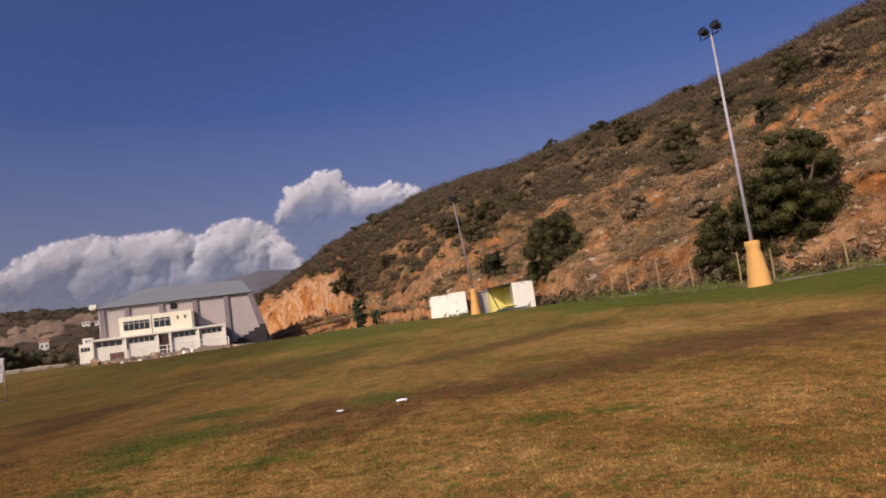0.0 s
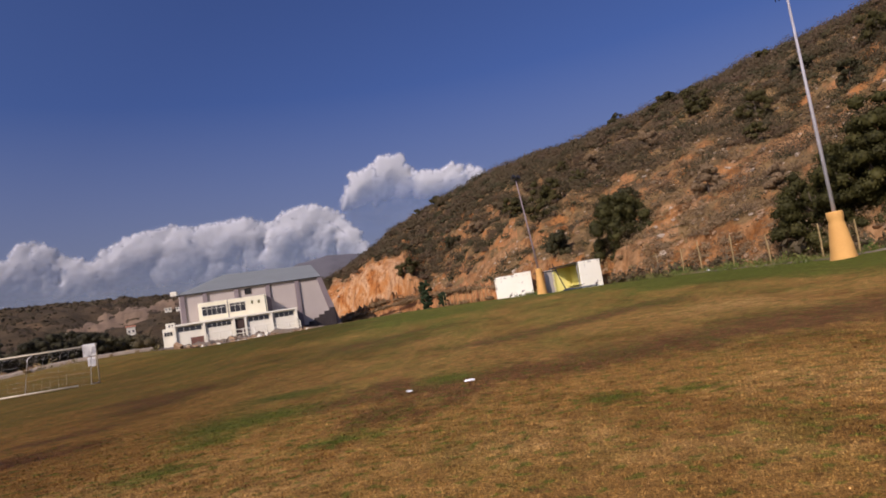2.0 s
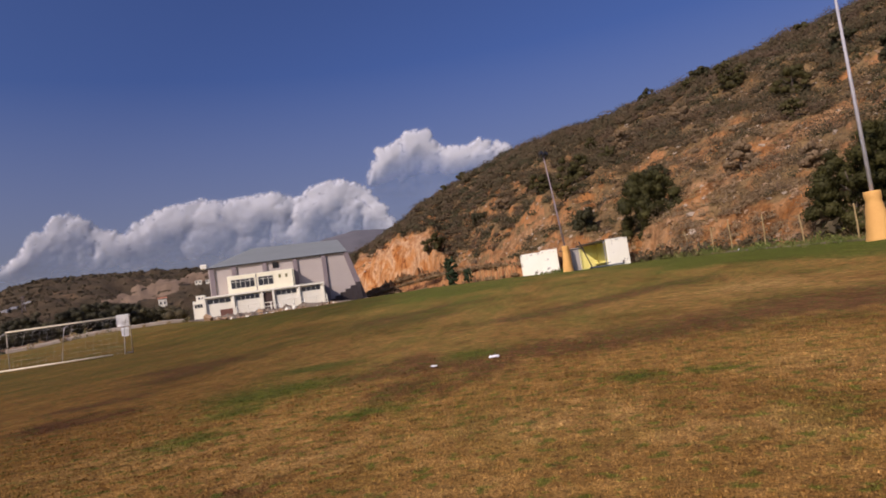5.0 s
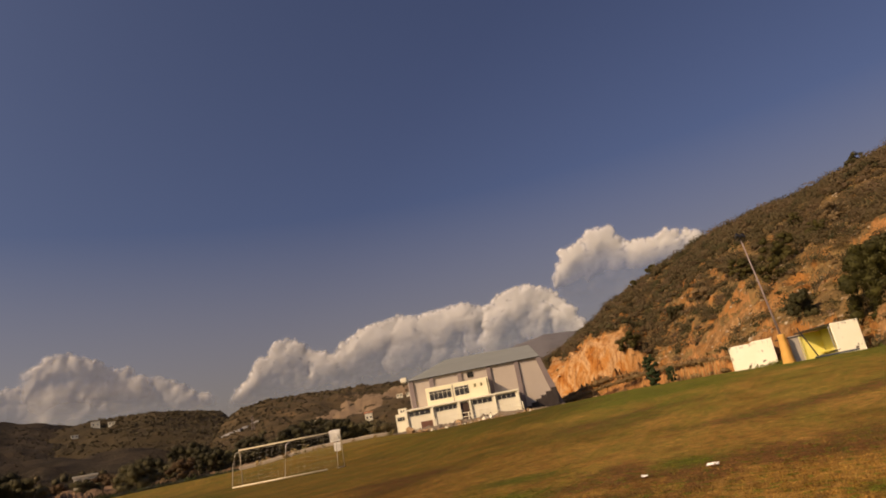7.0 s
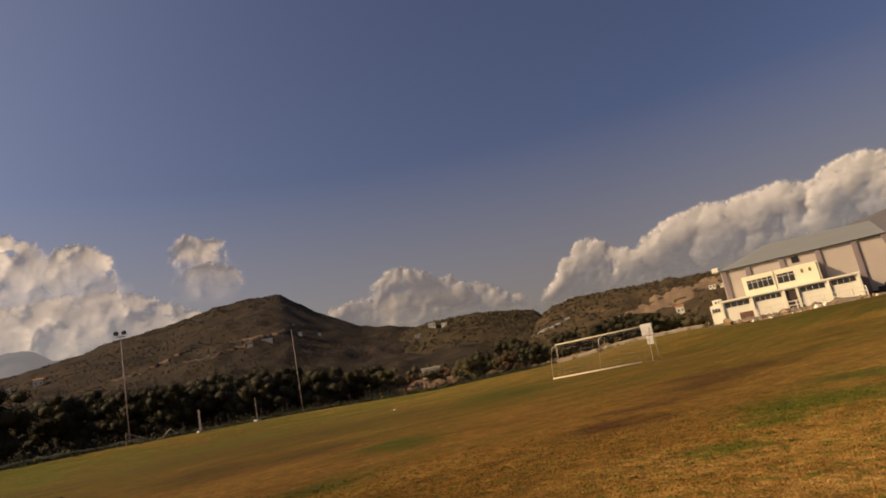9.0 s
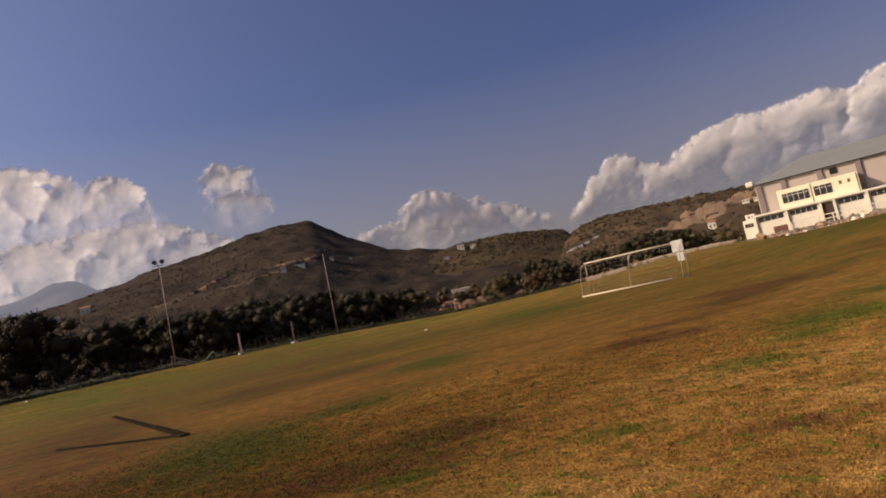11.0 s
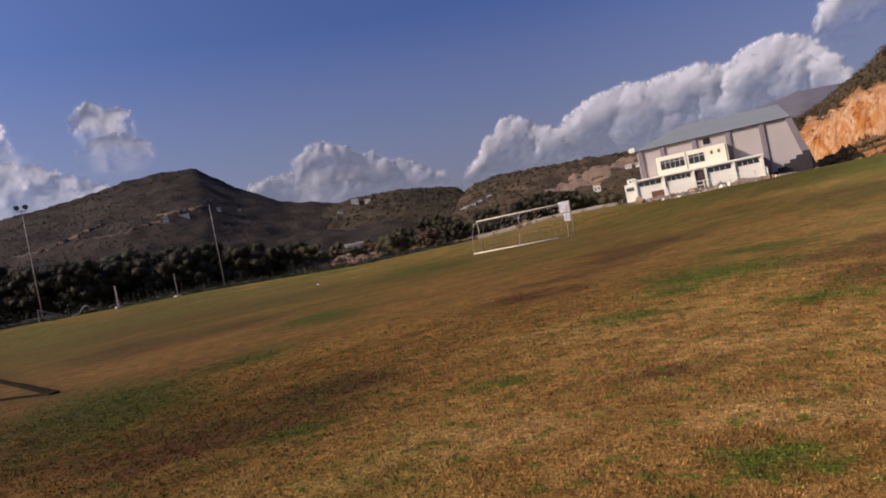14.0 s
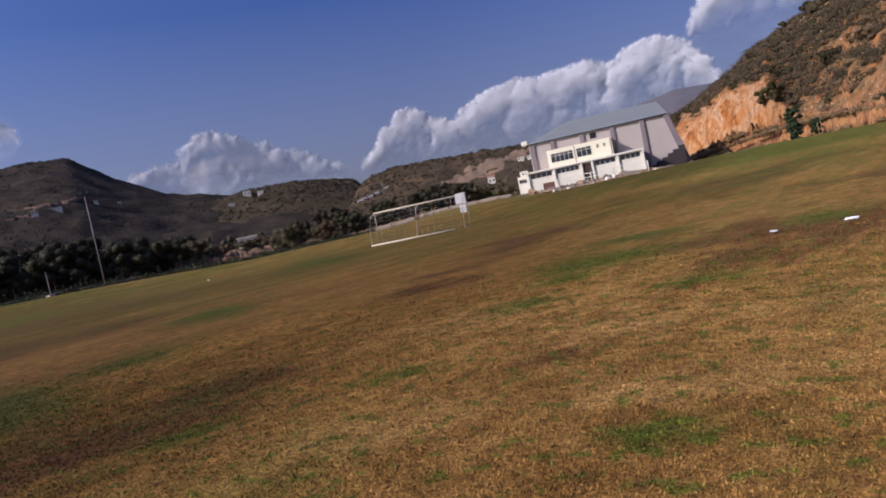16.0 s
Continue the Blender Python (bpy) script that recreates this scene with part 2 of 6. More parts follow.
# haze over the far ridge is put into this pale mauve-grey
M_FARRIDGE = plain("hazed_scrub_slope", (0.095, 0.088, 0.092), (0.135, 0.122, 0.122), 0.01, 0.08, 1.0, bump=0.0)
# distant haze is put in as a blue glow over near-black rock
M_BLUE = plain("haze_glow_rock", (0.02, 0.025, 0.033), (0.026, 0.031, 0.04), 0.002, 0.02, 1.0, bump=0.0)
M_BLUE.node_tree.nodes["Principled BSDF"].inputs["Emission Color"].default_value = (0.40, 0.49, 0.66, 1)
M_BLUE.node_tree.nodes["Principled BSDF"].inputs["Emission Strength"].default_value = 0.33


def cloud_mat():
    """White vapour: scatters light back and lets some through; thins out at the rim."""
    m, nt, b = tree_of("cloud")
    nt.nodes.remove(b)
    dif, thru, mix, clear, top = (nt.nodes.new("ShaderNode" + k) for k in ("BsdfDiffuse", "BsdfTranslucent", "MixShader", "BsdfTransparent", "MixShader"))
    dif.inputs[0].default_value, thru.inputs[0].default_value = (0.80, 0.80, 0.80, 1), (0.88, 0.88, 0.88, 1)
    mix.inputs[0].default_value = 0.5
    link(nt, dif.outputs[0], mix.inputs[1])
    link(nt, thru.outputs[0], mix.inputs[2])
    v = coord(nt)
    wisp = noise_node(nt, v, 0.006, 6, 0.7)
    add = nt.nodes.new("ShaderNodeMath")
    add.operation = "MULTIPLY_ADD"
    link(nt, wisp.outputs[0], add.inputs[0])
    add.inputs[1].default_value = 0.22
    link(nt, attr(nt, "cover"), add.inputs[2])
    link(nt, ramp(nt, add.outputs[0], [(0.10, (0, 0, 0)), (0.42, (0.36, 0.36, 0.36)), (1.0, (1, 1, 1))]).outputs[0], top.inputs[0])
    link(nt, clear.outputs[0], top.inputs[1])
    link(nt, mix.outputs[0], top.inputs[2])
    link(nt, top.outputs[0], nt.nodes["Material Output"].inputs[0])
    return m


M_CLOUD = cloud_mat()
M_SHRUB = leaf_mat("shrub_leaves", [(0.052, 0.042, 0.018), (0.085, 0.060, 0.031), (0.064, 0.049, 0.022), (0.105, 0.070, 0.038)], 0.12)
M_FARSHRUB = leaf_mat("far_scrub", [(0.045, 0.037, 0.024), (0.062, 0.048, 0.032), (0.05, 0.042, 0.027)], 0.05)
M_HILLSHRUB = leaf_mat("hill_scrub", [(0.05, 0.04, 0.021), (0.078, 0.058, 0.031), (0.06, 0.05, 0.026)], 0.05)
M_OLIVE = leaf_mat("olive_leaves", [(0.028, 0.027, 0.010), (0.045, 0.041, 0.016), (0.07, 0.06, 0.026)], 0.3)
M_CAROB = leaf_mat("carob_leaves", [(0.026, 0.024, 0.005), (0.040, 0.037, 0.008), (0.062, 0.055, 0.014)], 0.6)
M_CYPRESS = leaf_mat("cypress_leaves", [(0.018, 0.03, 0.012), (0.03, 0.045, 0.016)], 1.0)
M_WEED = leaf_mat("weed_leaves", [(0.07, 0.11, 0.02), (0.12, 0.13, 0.03), (0.2, 0.15, 0.06)], 0.6)
M_DRYSHRUB = leaf_mat("dry_shrub", [(0.125, 0.078, 0.038), (0.19, 0.12, 0.058), (0.145, 0.09, 0.044)], 0.3)
M_BARK = plain("bark", (0.06, 0.045, 0.03), (0.14, 0.105, 0.075), 6, 30, 0.9, bump=0.5)
M_RUBBLE = plain("tan_rubble", (0.20, 0.115, 0.055), (0.46, 0.30, 0.17), 0.7, 6, 0.95, bump=0.5, depth=0.04)
M_ROCK = plain("limestone", (0.26, 0.195, 0.125), (0.48, 0.385, 0.275), 1.2, 9, 0.9, bump=0.5, depth=0.05)
M_WHITE = plain("white_render", (0.66, 0.62, 0.48), (0.78, 0.74, 0.60), 0.6, 14, 0.85)
M_WHITE_WORN = plain("flaking_whitewash", (0.80, 0.77, 0.60), (0.90, 0.87, 0.72), 0.7, 20, 0.85, wear=(0.11, 0.085, 0.065), wear_at=0.59)
M_HALL = plain("hall_plaster", (0.385, 0.33, 0.285), (0.445, 0.385, 0.335), 0.25, 8, 0.9)
M_PILLAR = plain("mauve_concrete", (0.17, 0.135, 0.135), (0.23, 0.185, 0.18), 0.5, 10, 0.85)
M_ROOF = plain("roof_sheet", (0.20, 0.215, 0.195), (0.245, 0.255, 0.23), 0.3, 6, 0.6)
M_GLASS = plain("dark_window", (0.015, 0.017, 0.02), (0.03, 0.03, 0.03), 1.0, 10, 0.4, bump=0.0)
M_RUST = plain("rusty_brown", (0.10, 0.045, 0.03), (0.19, 0.08, 0.05), 1.5, 14, 0.8)
M_DARK = plain("dark_steel", (0.015, 0.015, 0.016), (0.05, 0.048, 0.045), 3, 30, 0.5, 0.4)
M_STEEL = plain("galvanised_steel", (0.32, 0.305, 0.315), (0.46, 0.44, 0.445), 2.0, 25, 0.6, 0.2, wear=(0.28, 0.2, 0.15), wear_at=0.68)
M_GOAL = plain("white_paint", (0.46, 0.44, 0.39), (0.62, 0.60, 0.54), 2.0, 30, 0.5, wear=(0.3, 0.2, 0.12), wear_at=0.70)
M_OCHRE = plain("ochre_paint", (0.56, 0.29, 0.075), (0.66, 0.36, 0.10), 1.2, 18, 0.85, bump=0.3)
M_YELLOW = plain("yellow_paint", (0.76, 0.66, 0.17), (0.84, 0.75, 0.26), 1.5, 20, 0.8)
M_POST = plain("weathered_wood", (0.25, 0.17, 0.07), (0.40, 0.28, 0.12), 3, 30, 0.9)
M_NET = plain("net_cord", (0.36, 0.33, 0.28), (0.52, 0.48, 0.41), 3, 30, 0.9)
M_CONC = plain("concrete", (0.27, 0.24, 0.21), (0.42, 0.38, 0.33), 0.8, 12, 0.9, wear=(0.2, 0.15, 0.1), wear_at=0.66)
M_EARTH = plain("bare_earth", (0.14, 0.076, 0.036), (0.27, 0.15, 0.07), 0.4, 5, 0.95, bump=0.5, depth=0.05)
M_PAPER = plain("paper", (0.78, 0.77, 0.74), (0.86, 0.85, 0.82), 4, 40, 0.8)
M_BLUEPAINT = plain("faded_blue_paint", (0.05, 0.065, 0.085), (0.09, 0.105, 0.125), 3, 20, 1.0)
M_BLUEPAINT.node_tree.nodes["Principled BSDF"].inputs["Specular IOR Level"].default_value = 0.1
M_TILE = plain("terracotta", (0.36, 0.15, 0.08), (0.45, 0.2, 0.1), 1, 8, 0.9)

# ---------- builders ----------


def mesh_ob(name, bm, material, parent=None, label="", smooth=False):
    me = bpy.data.meshes.new(name)
    bm.to_mesh(me)
    bm.free()
    me.materials.append(material)
    if smooth:
        me.polygons.foreach_set("use_smooth", [True] * len(me.polygons))
    ob = new(name, me)
    if parent:
        ob.parent = parent
    if label:
        tagged(ob, label)
    return ob


def part(name, bm, material, parent, label="", smooth=False):
    return mesh_ob(name, bm, material, parent, label, smooth)


def raw_ob(name, verts, faces, material, parent=None, smooth=False):
    """Many faces of one size at once, from arrays."""
    verts, faces = np.asarray(verts, np.float32).reshape(-1, 3), np.asarray(faces, np.int32)
    me = bpy.data.meshes.new(name)
    n, k = faces.shape
    me.vertices.add(len(verts))
    me.vertices.foreach_set("co", verts.ravel())
    me.loops.add(n * k)
    me.loops.foreach_set("vertex_index", faces.ravel())
    me.polygons.add(n)
    me.polygons.foreach_set("loop_start", np.arange(n, dtype=np.int32) * k)
    me.polygons.foreach_set("use_smooth", np.full(n, smooth))
    me.update(calc_edges=True)
    me.validate()
    me.materials.append(material)
    ob = new(name, me)
    if parent:
        ob.parent = parent
    return ob


def thing(name, label, category, place=(0, 0, 0), turn=0.0, group=""):
    e = new(name)
    e.empty_display_size = 0.2
    e.matrix_world = pose(*place, 0, 0, turn)
    return tagged(e, label, category, group)


def box(bm, x0, y0, z0, x1, y1, z1, bevel=0.0):
    m = Matrix.LocRotScale(((x0 + x1) / 2, (y0 + y1) / 2, (z0 + z1) / 2), None, (abs(x1 - x0), abs(y1 - y0), abs(z1 - z0)))
    r = bmesh.ops.create_cube(bm, size=1, matrix=m)
    if bevel:
        es = list({e for v in r["verts"] for e in v.link_edges})
        bmesh.ops.bevel(bm, geom=es, offset=bevel, segments=1, affect="EDGES")
    return bm


def boxed(*dims, bevel=0.0):
    return box(bmesh.new(), *dims, bevel=bevel)


def tube(bm, pts, radii, sides=8, caps=True):
    """A tapered tube along points."""
    rings = []
    for i, p in enumerate(pts):
        p = Vector(p)
        way = (Vector(pts[min(i + 1, len(pts) - 1)]) - Vector(pts[max(i - 1, 0)])).normalized()
        side = way.orthogonal().normalized() if abs(way.z) > 0.9 else way.cross(Vector((0, 0, 1))).normalized()
        over = side.cross(way)
        rad = radii[i] if hasattr(radii, "__len__") else radii
        rings.append([bm.verts.new(p + rad * (math.cos(2 * math.pi * k / sides) * side + math.sin(2 * math.pi * k / sides) * over)) for k in range(sides)])
    for a, b in zip(rings, rings[1:]):
        for k in range(sides):
            bm.faces.new((a[k], a[(k + 1) % sides], b[(k + 1) % sides], b[k]))
    if caps:
        bm.faces.new(rings[0])
        bm.faces.new(rings[-1][::-1])
    bmesh.ops.recalc_face_normals(bm, faces=bm.faces[:])
    return bm


def leaves(rng, centres, radii, per, size, flat=0.8, shell=0.55, broad=0.45, stray=0.55, dome=False):
    """Leaf quads filling the ellipsoids round the centres: verts and faces."""
    n = len(centres)
    c = np.repeat(np.asarray(centres, float), per, 0)
    r = np.repeat(np.asarray(radii, float).reshape(n, -1) * np.ones((1, 3)), per, 0)
    d = rng.normal(size=(n * per, 3))
    d /= np.linalg.norm(d, axis=1, keepdims=True)
    d *= (shell + (1 - shell) * rng.random((n * per, 1))) * [1, 1, flat]
    if dome:
        d[:, 2] = np.abs(d[:, 2]) - 0.15
    p = c + d * r
    face = d / (np.linalg.norm(d, axis=1, keepdims=True) + 1e-9) + stray * rng.normal(size=p.shape)
    u = np.cross(face, rng.normal(size=p.shape))
    u /= np.linalg.norm(u, axis=1, keepdims=True) + 1e-9
    w = np.cross(u, face)
    w /= np.linalg.norm(w, axis=1, keepdims=True) + 1e-9
    s = (size if np.ndim(size) == 0 else np.repeat(size, per)[:, None]) * (0.6 + 0.8 * rng.random((n * per, 1)))
    v = np.stack([p - u * s, p - w * s * broad, p + u * s, p + w * s * broad], 1).reshape(-1, 3)
    return v, np.arange(n * per * 4).reshape(-1, 4)


def lumps(rng, centres, radii, rough=0.16, level=2):
    """Uneven solid masses round the centres: verts and triangles."""
    bm = bmesh.new()
    bmesh.ops.create_icosphere(bm, subdivisions=level, radius=1)
    base = np.array([v.co[:] for v in bm.verts])
    tri = np.array([[v.index for v in f.verts] for f in bm.faces])
    bm.free()
    n = len(centres)
    r = np.asarray(radii, float).reshape(n, -1) * np.ones((1, 3))
    v = np.asarray(centres, float)[:, None] + base[None] * r[:, None] * (1 + rough * rng.normal(size=(n, len(base), 1)))
    f = tri[None] + (np.arange(n) * len(base))[:, None, None]
    return v.reshape(-1, 3), f.reshape(-1, 3)


def foliage(name, rng, centres, radii, per, leaf, material, parent=None, core=0.5, level=1, stray=0.5):
    """Leaf clumps with a dense uneven heart and a loose leafy outside, as one mesh."""
    centres, radii = np.asarray(centres, float), np.asarray(radii, float).reshape(len(centres), -1) * np.ones((1, 3))
    v1, f1 = lumps(rng, centres, radii * core, 0.10, level)
    v2, f2 = leaves(rng, centres, radii, per, leaf, 0.9, core, 0.75, stray)
    tri = np.concatenate([f2[:, [0, 1, 2]], f2[:, [0, 2, 3]]]) + len(v1)
    return raw_ob(name, np.concatenate([v1, v2]), np.concatenate([f1, tri]), material, parent, smooth=True)


def sstep(a, b, x):
    t = np.clip((np.asarray(x, float) - a) / (b - a), 0, 1)
    return t * t * (3 - 2 * t)


# ---------- ground ----------


def ground_z(x, y):
    """Height of the pitch and the land round it: level in the middle, rising a little to its edges."""
    x, y = np.asarray(x, float), np.asarray(y, float)
    d, az = np.hypot(x, y), np.degrees(np.arctan2(x, y))
    wr = sstep(-36, -22, az)
    t = np.clip((d - 38) / 28, 0, 1)
    edge = np.interp(az, [-92, -81, -68, -56, -46, -38], [1.85, 1.5, 1.35, 0.9, 1.2, 1.3])
    side = np.interp(az, [-30, -22, -16, -12, -5, 0, 6, 12, 17, 22, 30, 50], [1.5, 1.5, 1.6, 1.65, 1.45, 1.22, 1.15, 1.0, 0.85, 0.68, 0.85, 0.8])
    z = wr * side * sstep(12, np.interp(az, [-10, 6, 22, 40], [70, 50, 34, 32]), d) + (1 - wr) * edge * t**2.5
    z = z + 1.0 * sstep(72, 112, d) * sstep(-46, -38, az) * (1 - sstep(-35, -28, az))
    ahead = sstep(-125, -100, az) * (1 - sstep(55, 80, az))
    return z * ahead


def gz(p):
    return float(ground_z(p[0], p[1]))


def on_ground(az, d, up=0.0):
    p = polar(az, d)
    p.z = gz(p) + up
    return p


def sheet(name, azs, rs, height, material, smooth=True, closed=False):
    """A sheet over bearings and distances; height(az grid, r grid) gives z."""
    rr = np.asarray(rs, float)
    rr = rr[None, :] * np.ones((len(azs), 1)) if rr.ndim == 1 else rr
    a = np.asarray(azs, float)[:, None] * np.ones((1, rr.shape[1]))
    x, y = rr * np.sin(np.radians(a)), rr * np.cos(np.radians(a))
    v = np.stack([x, y, height(a, rr)], -1).reshape(-1, 3)
    n, k = rr.shape
    i, j = np.meshgrid(np.arange(n if closed else n - 1), np.arange(k - 1), indexing="ij")
    i2 = (i + 1) % n
    f = np.stack([i * k + j, i * k + j + 1, i2 * k + j + 1, i2 * k + j], -1).reshape(-1, 4)
    return raw_ob(name, v, f, material, smooth=smooth)


def fbm(p, scale, octaves=5):
    return np.array([noise.fractal(Vector(q) * scale, 1.0, 2.0, octaves, noise_basis="PERLIN_ORIGINAL") for q in p.reshape(-1, 3)]).reshape(p.shape[:-1])


# marks on the turf: x, y, half-width across the bearing, half-length along it
GREEN = [(0.5, 7.0, 0.4, 0.3), (1.2, 6.9, 0.4, 0.3), (-4.5, 9.6, 0.9, 0.9), (-5.0, 8.9, 0.7, 1.0), (-1.9, 11.2, 0.6, 0.7), (-6.3, 54.5, 8.0, 4.0), (8.6, 32.7, 7.4, 6.2), (-2.4, 6.6, 0.5, 0.3), (-8.1, 1.8, 1.1, 1.2), (-15.2, 8.7, 1.1, 1.7), (-4.1, 6.1, 0.5, 0.4), (-4.6, 9.4, 1.0, 0.7), (-3.7, 3.6, 0.4, 0.2), (-4.5, 7.6, 0.5, 0.4), (-9.8, 4.3, 0.9, 0.8), (-5.1, 12.2, 1.0, 0.7), (-4.5, 2.2, 0.3, 0.2), (-1.3, 2.7, 0.3, 0.2),
         (-75.9, 2.2, 6.2, 45.5), (-32.0, 26.2, 4.4, 13.1), (-11.7, 61.9, 7.9, 37.8), (-9.5, 1.9, 1.1, 2.8), (-8.2, 2.2, 0.9, 1.0), (-52.0, 2.5, 3.5, 9.0), (-14.2, 8.4, 0.9, 2.2)]
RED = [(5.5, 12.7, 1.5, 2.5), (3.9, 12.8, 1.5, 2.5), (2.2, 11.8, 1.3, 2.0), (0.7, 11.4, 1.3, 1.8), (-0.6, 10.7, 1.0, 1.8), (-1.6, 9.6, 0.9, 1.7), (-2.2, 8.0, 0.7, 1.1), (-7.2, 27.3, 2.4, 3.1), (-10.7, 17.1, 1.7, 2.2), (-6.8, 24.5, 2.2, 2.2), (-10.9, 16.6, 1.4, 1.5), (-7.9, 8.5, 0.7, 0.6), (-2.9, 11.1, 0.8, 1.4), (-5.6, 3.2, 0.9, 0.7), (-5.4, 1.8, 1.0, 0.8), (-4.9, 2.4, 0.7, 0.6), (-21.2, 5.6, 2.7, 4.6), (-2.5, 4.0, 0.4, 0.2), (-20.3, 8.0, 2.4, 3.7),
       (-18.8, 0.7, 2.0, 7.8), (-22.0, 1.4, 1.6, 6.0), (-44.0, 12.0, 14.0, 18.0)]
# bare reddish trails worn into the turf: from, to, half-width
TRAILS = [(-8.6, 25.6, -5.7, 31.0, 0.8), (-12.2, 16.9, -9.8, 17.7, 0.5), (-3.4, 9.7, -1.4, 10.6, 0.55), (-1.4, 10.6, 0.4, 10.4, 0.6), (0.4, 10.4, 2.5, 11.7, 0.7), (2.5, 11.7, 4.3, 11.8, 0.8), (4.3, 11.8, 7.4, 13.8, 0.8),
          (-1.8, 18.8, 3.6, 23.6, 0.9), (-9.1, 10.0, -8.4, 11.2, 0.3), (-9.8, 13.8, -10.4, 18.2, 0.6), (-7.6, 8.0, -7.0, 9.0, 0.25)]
PALE = [(0.8, 4.6, 0.8, 0.4), (-0.3, 5.4, 0.9, 0.6), (2.5, 6.3, 1.0, 0.7), (-4.3, 5.6, 1.2, 0.8), (-2.4, 4.9, 0.8, 0.5), (-2.9, 2.5, 0.7, 0.4), (-1.4, 3.4, 0.7, 0.3), (4.6, 18.1, 1.8, 2.1)]


def mark_turf(ob):
    """Writes how green, red or pale the turf is at each vertex."""
    me = ob.data
    co = np.empty(len(me.vertices) * 3, np.float32)
    me.vertices.foreach_get("co", co)
    x, y = co.reshape(-1, 3)[:, :2].T
    for key, blobs in (("green", GREEN), ("red", RED), ("pale", PALE), ("falloff_and_soil", [])):
        best = np.zeros(len(x))
        for bx, by, across, along in blobs:
            d = math.hypot(bx, by)
            ux, uy = bx / d, by / d
            p, q = (x - bx) * ux + (y - by) * uy, (x - bx) * uy - (y - by) * ux
            best = np.maximum(best, np.exp(-((p / along) ** 2 + (q / across) ** 2) * 0.9))
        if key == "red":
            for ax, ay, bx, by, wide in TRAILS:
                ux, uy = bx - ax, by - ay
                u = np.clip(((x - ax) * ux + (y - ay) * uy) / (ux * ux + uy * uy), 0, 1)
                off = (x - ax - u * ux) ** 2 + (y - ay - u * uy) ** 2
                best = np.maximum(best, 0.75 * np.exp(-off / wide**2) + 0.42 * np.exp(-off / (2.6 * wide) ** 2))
        if key == "green":
            # lush strips along the touchlines and behind the far goal
            side = (x - 12.2) * 0.927 + (y - 28.4) * 0.375
            far = -0.375 * x + 0.927 * y
            patchy = 0.75 + 0.25 * np.sin(0.31 * x + 1.3 * np.sin(0.17 * y)) * np.sin(0.23 * y + 0.9)
            best = np.maximum(best, 1.6 * patchy * sstep(-9, -2.5, side) * (far > -20))
            best = np.maximum(best, (0.5 + 0.6 * sstep(-38, -22, np.degrees(np.arctan2(x, y)))) * patchy * sstep(31, 43, far) * (side > -90))
            best = np.maximum(best, 0.75 * patchy * (1 - sstep(-62, -46, side)))
            best = np.maximum(best, 0.45 * sstep(9, 30, np.hypot(x, y)))
        if key == "falloff_and_soil":
            # the left half is darkened for lens fall-off, most over one dark soil patch
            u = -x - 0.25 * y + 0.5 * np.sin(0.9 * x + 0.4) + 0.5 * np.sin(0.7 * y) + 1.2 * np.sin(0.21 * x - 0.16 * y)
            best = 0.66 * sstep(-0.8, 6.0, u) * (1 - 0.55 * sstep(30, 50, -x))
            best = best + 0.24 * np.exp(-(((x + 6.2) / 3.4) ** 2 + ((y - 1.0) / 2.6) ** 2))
        a = me.attributes.new(key, "FLOAT", "POINT")
        a.data.foreach_set("value", best.astype(np.float32))


azs = np.arange(-180, 180, 1.0)
rs = np.r_[0.0, np.geomspace(0.6, 130, 130), np.geomspace(134, 4950, 40)]
ground = sheet("ground", azs, rs, lambda a, r: ground_z(r * np.sin(np.radians(a)), r * np.cos(np.radians(a))), M_PITCH, closed=True)
tagged(ground, "worn football pitch of dry straw-brown grass with green patches", "ground", kind="structure")
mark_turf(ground)


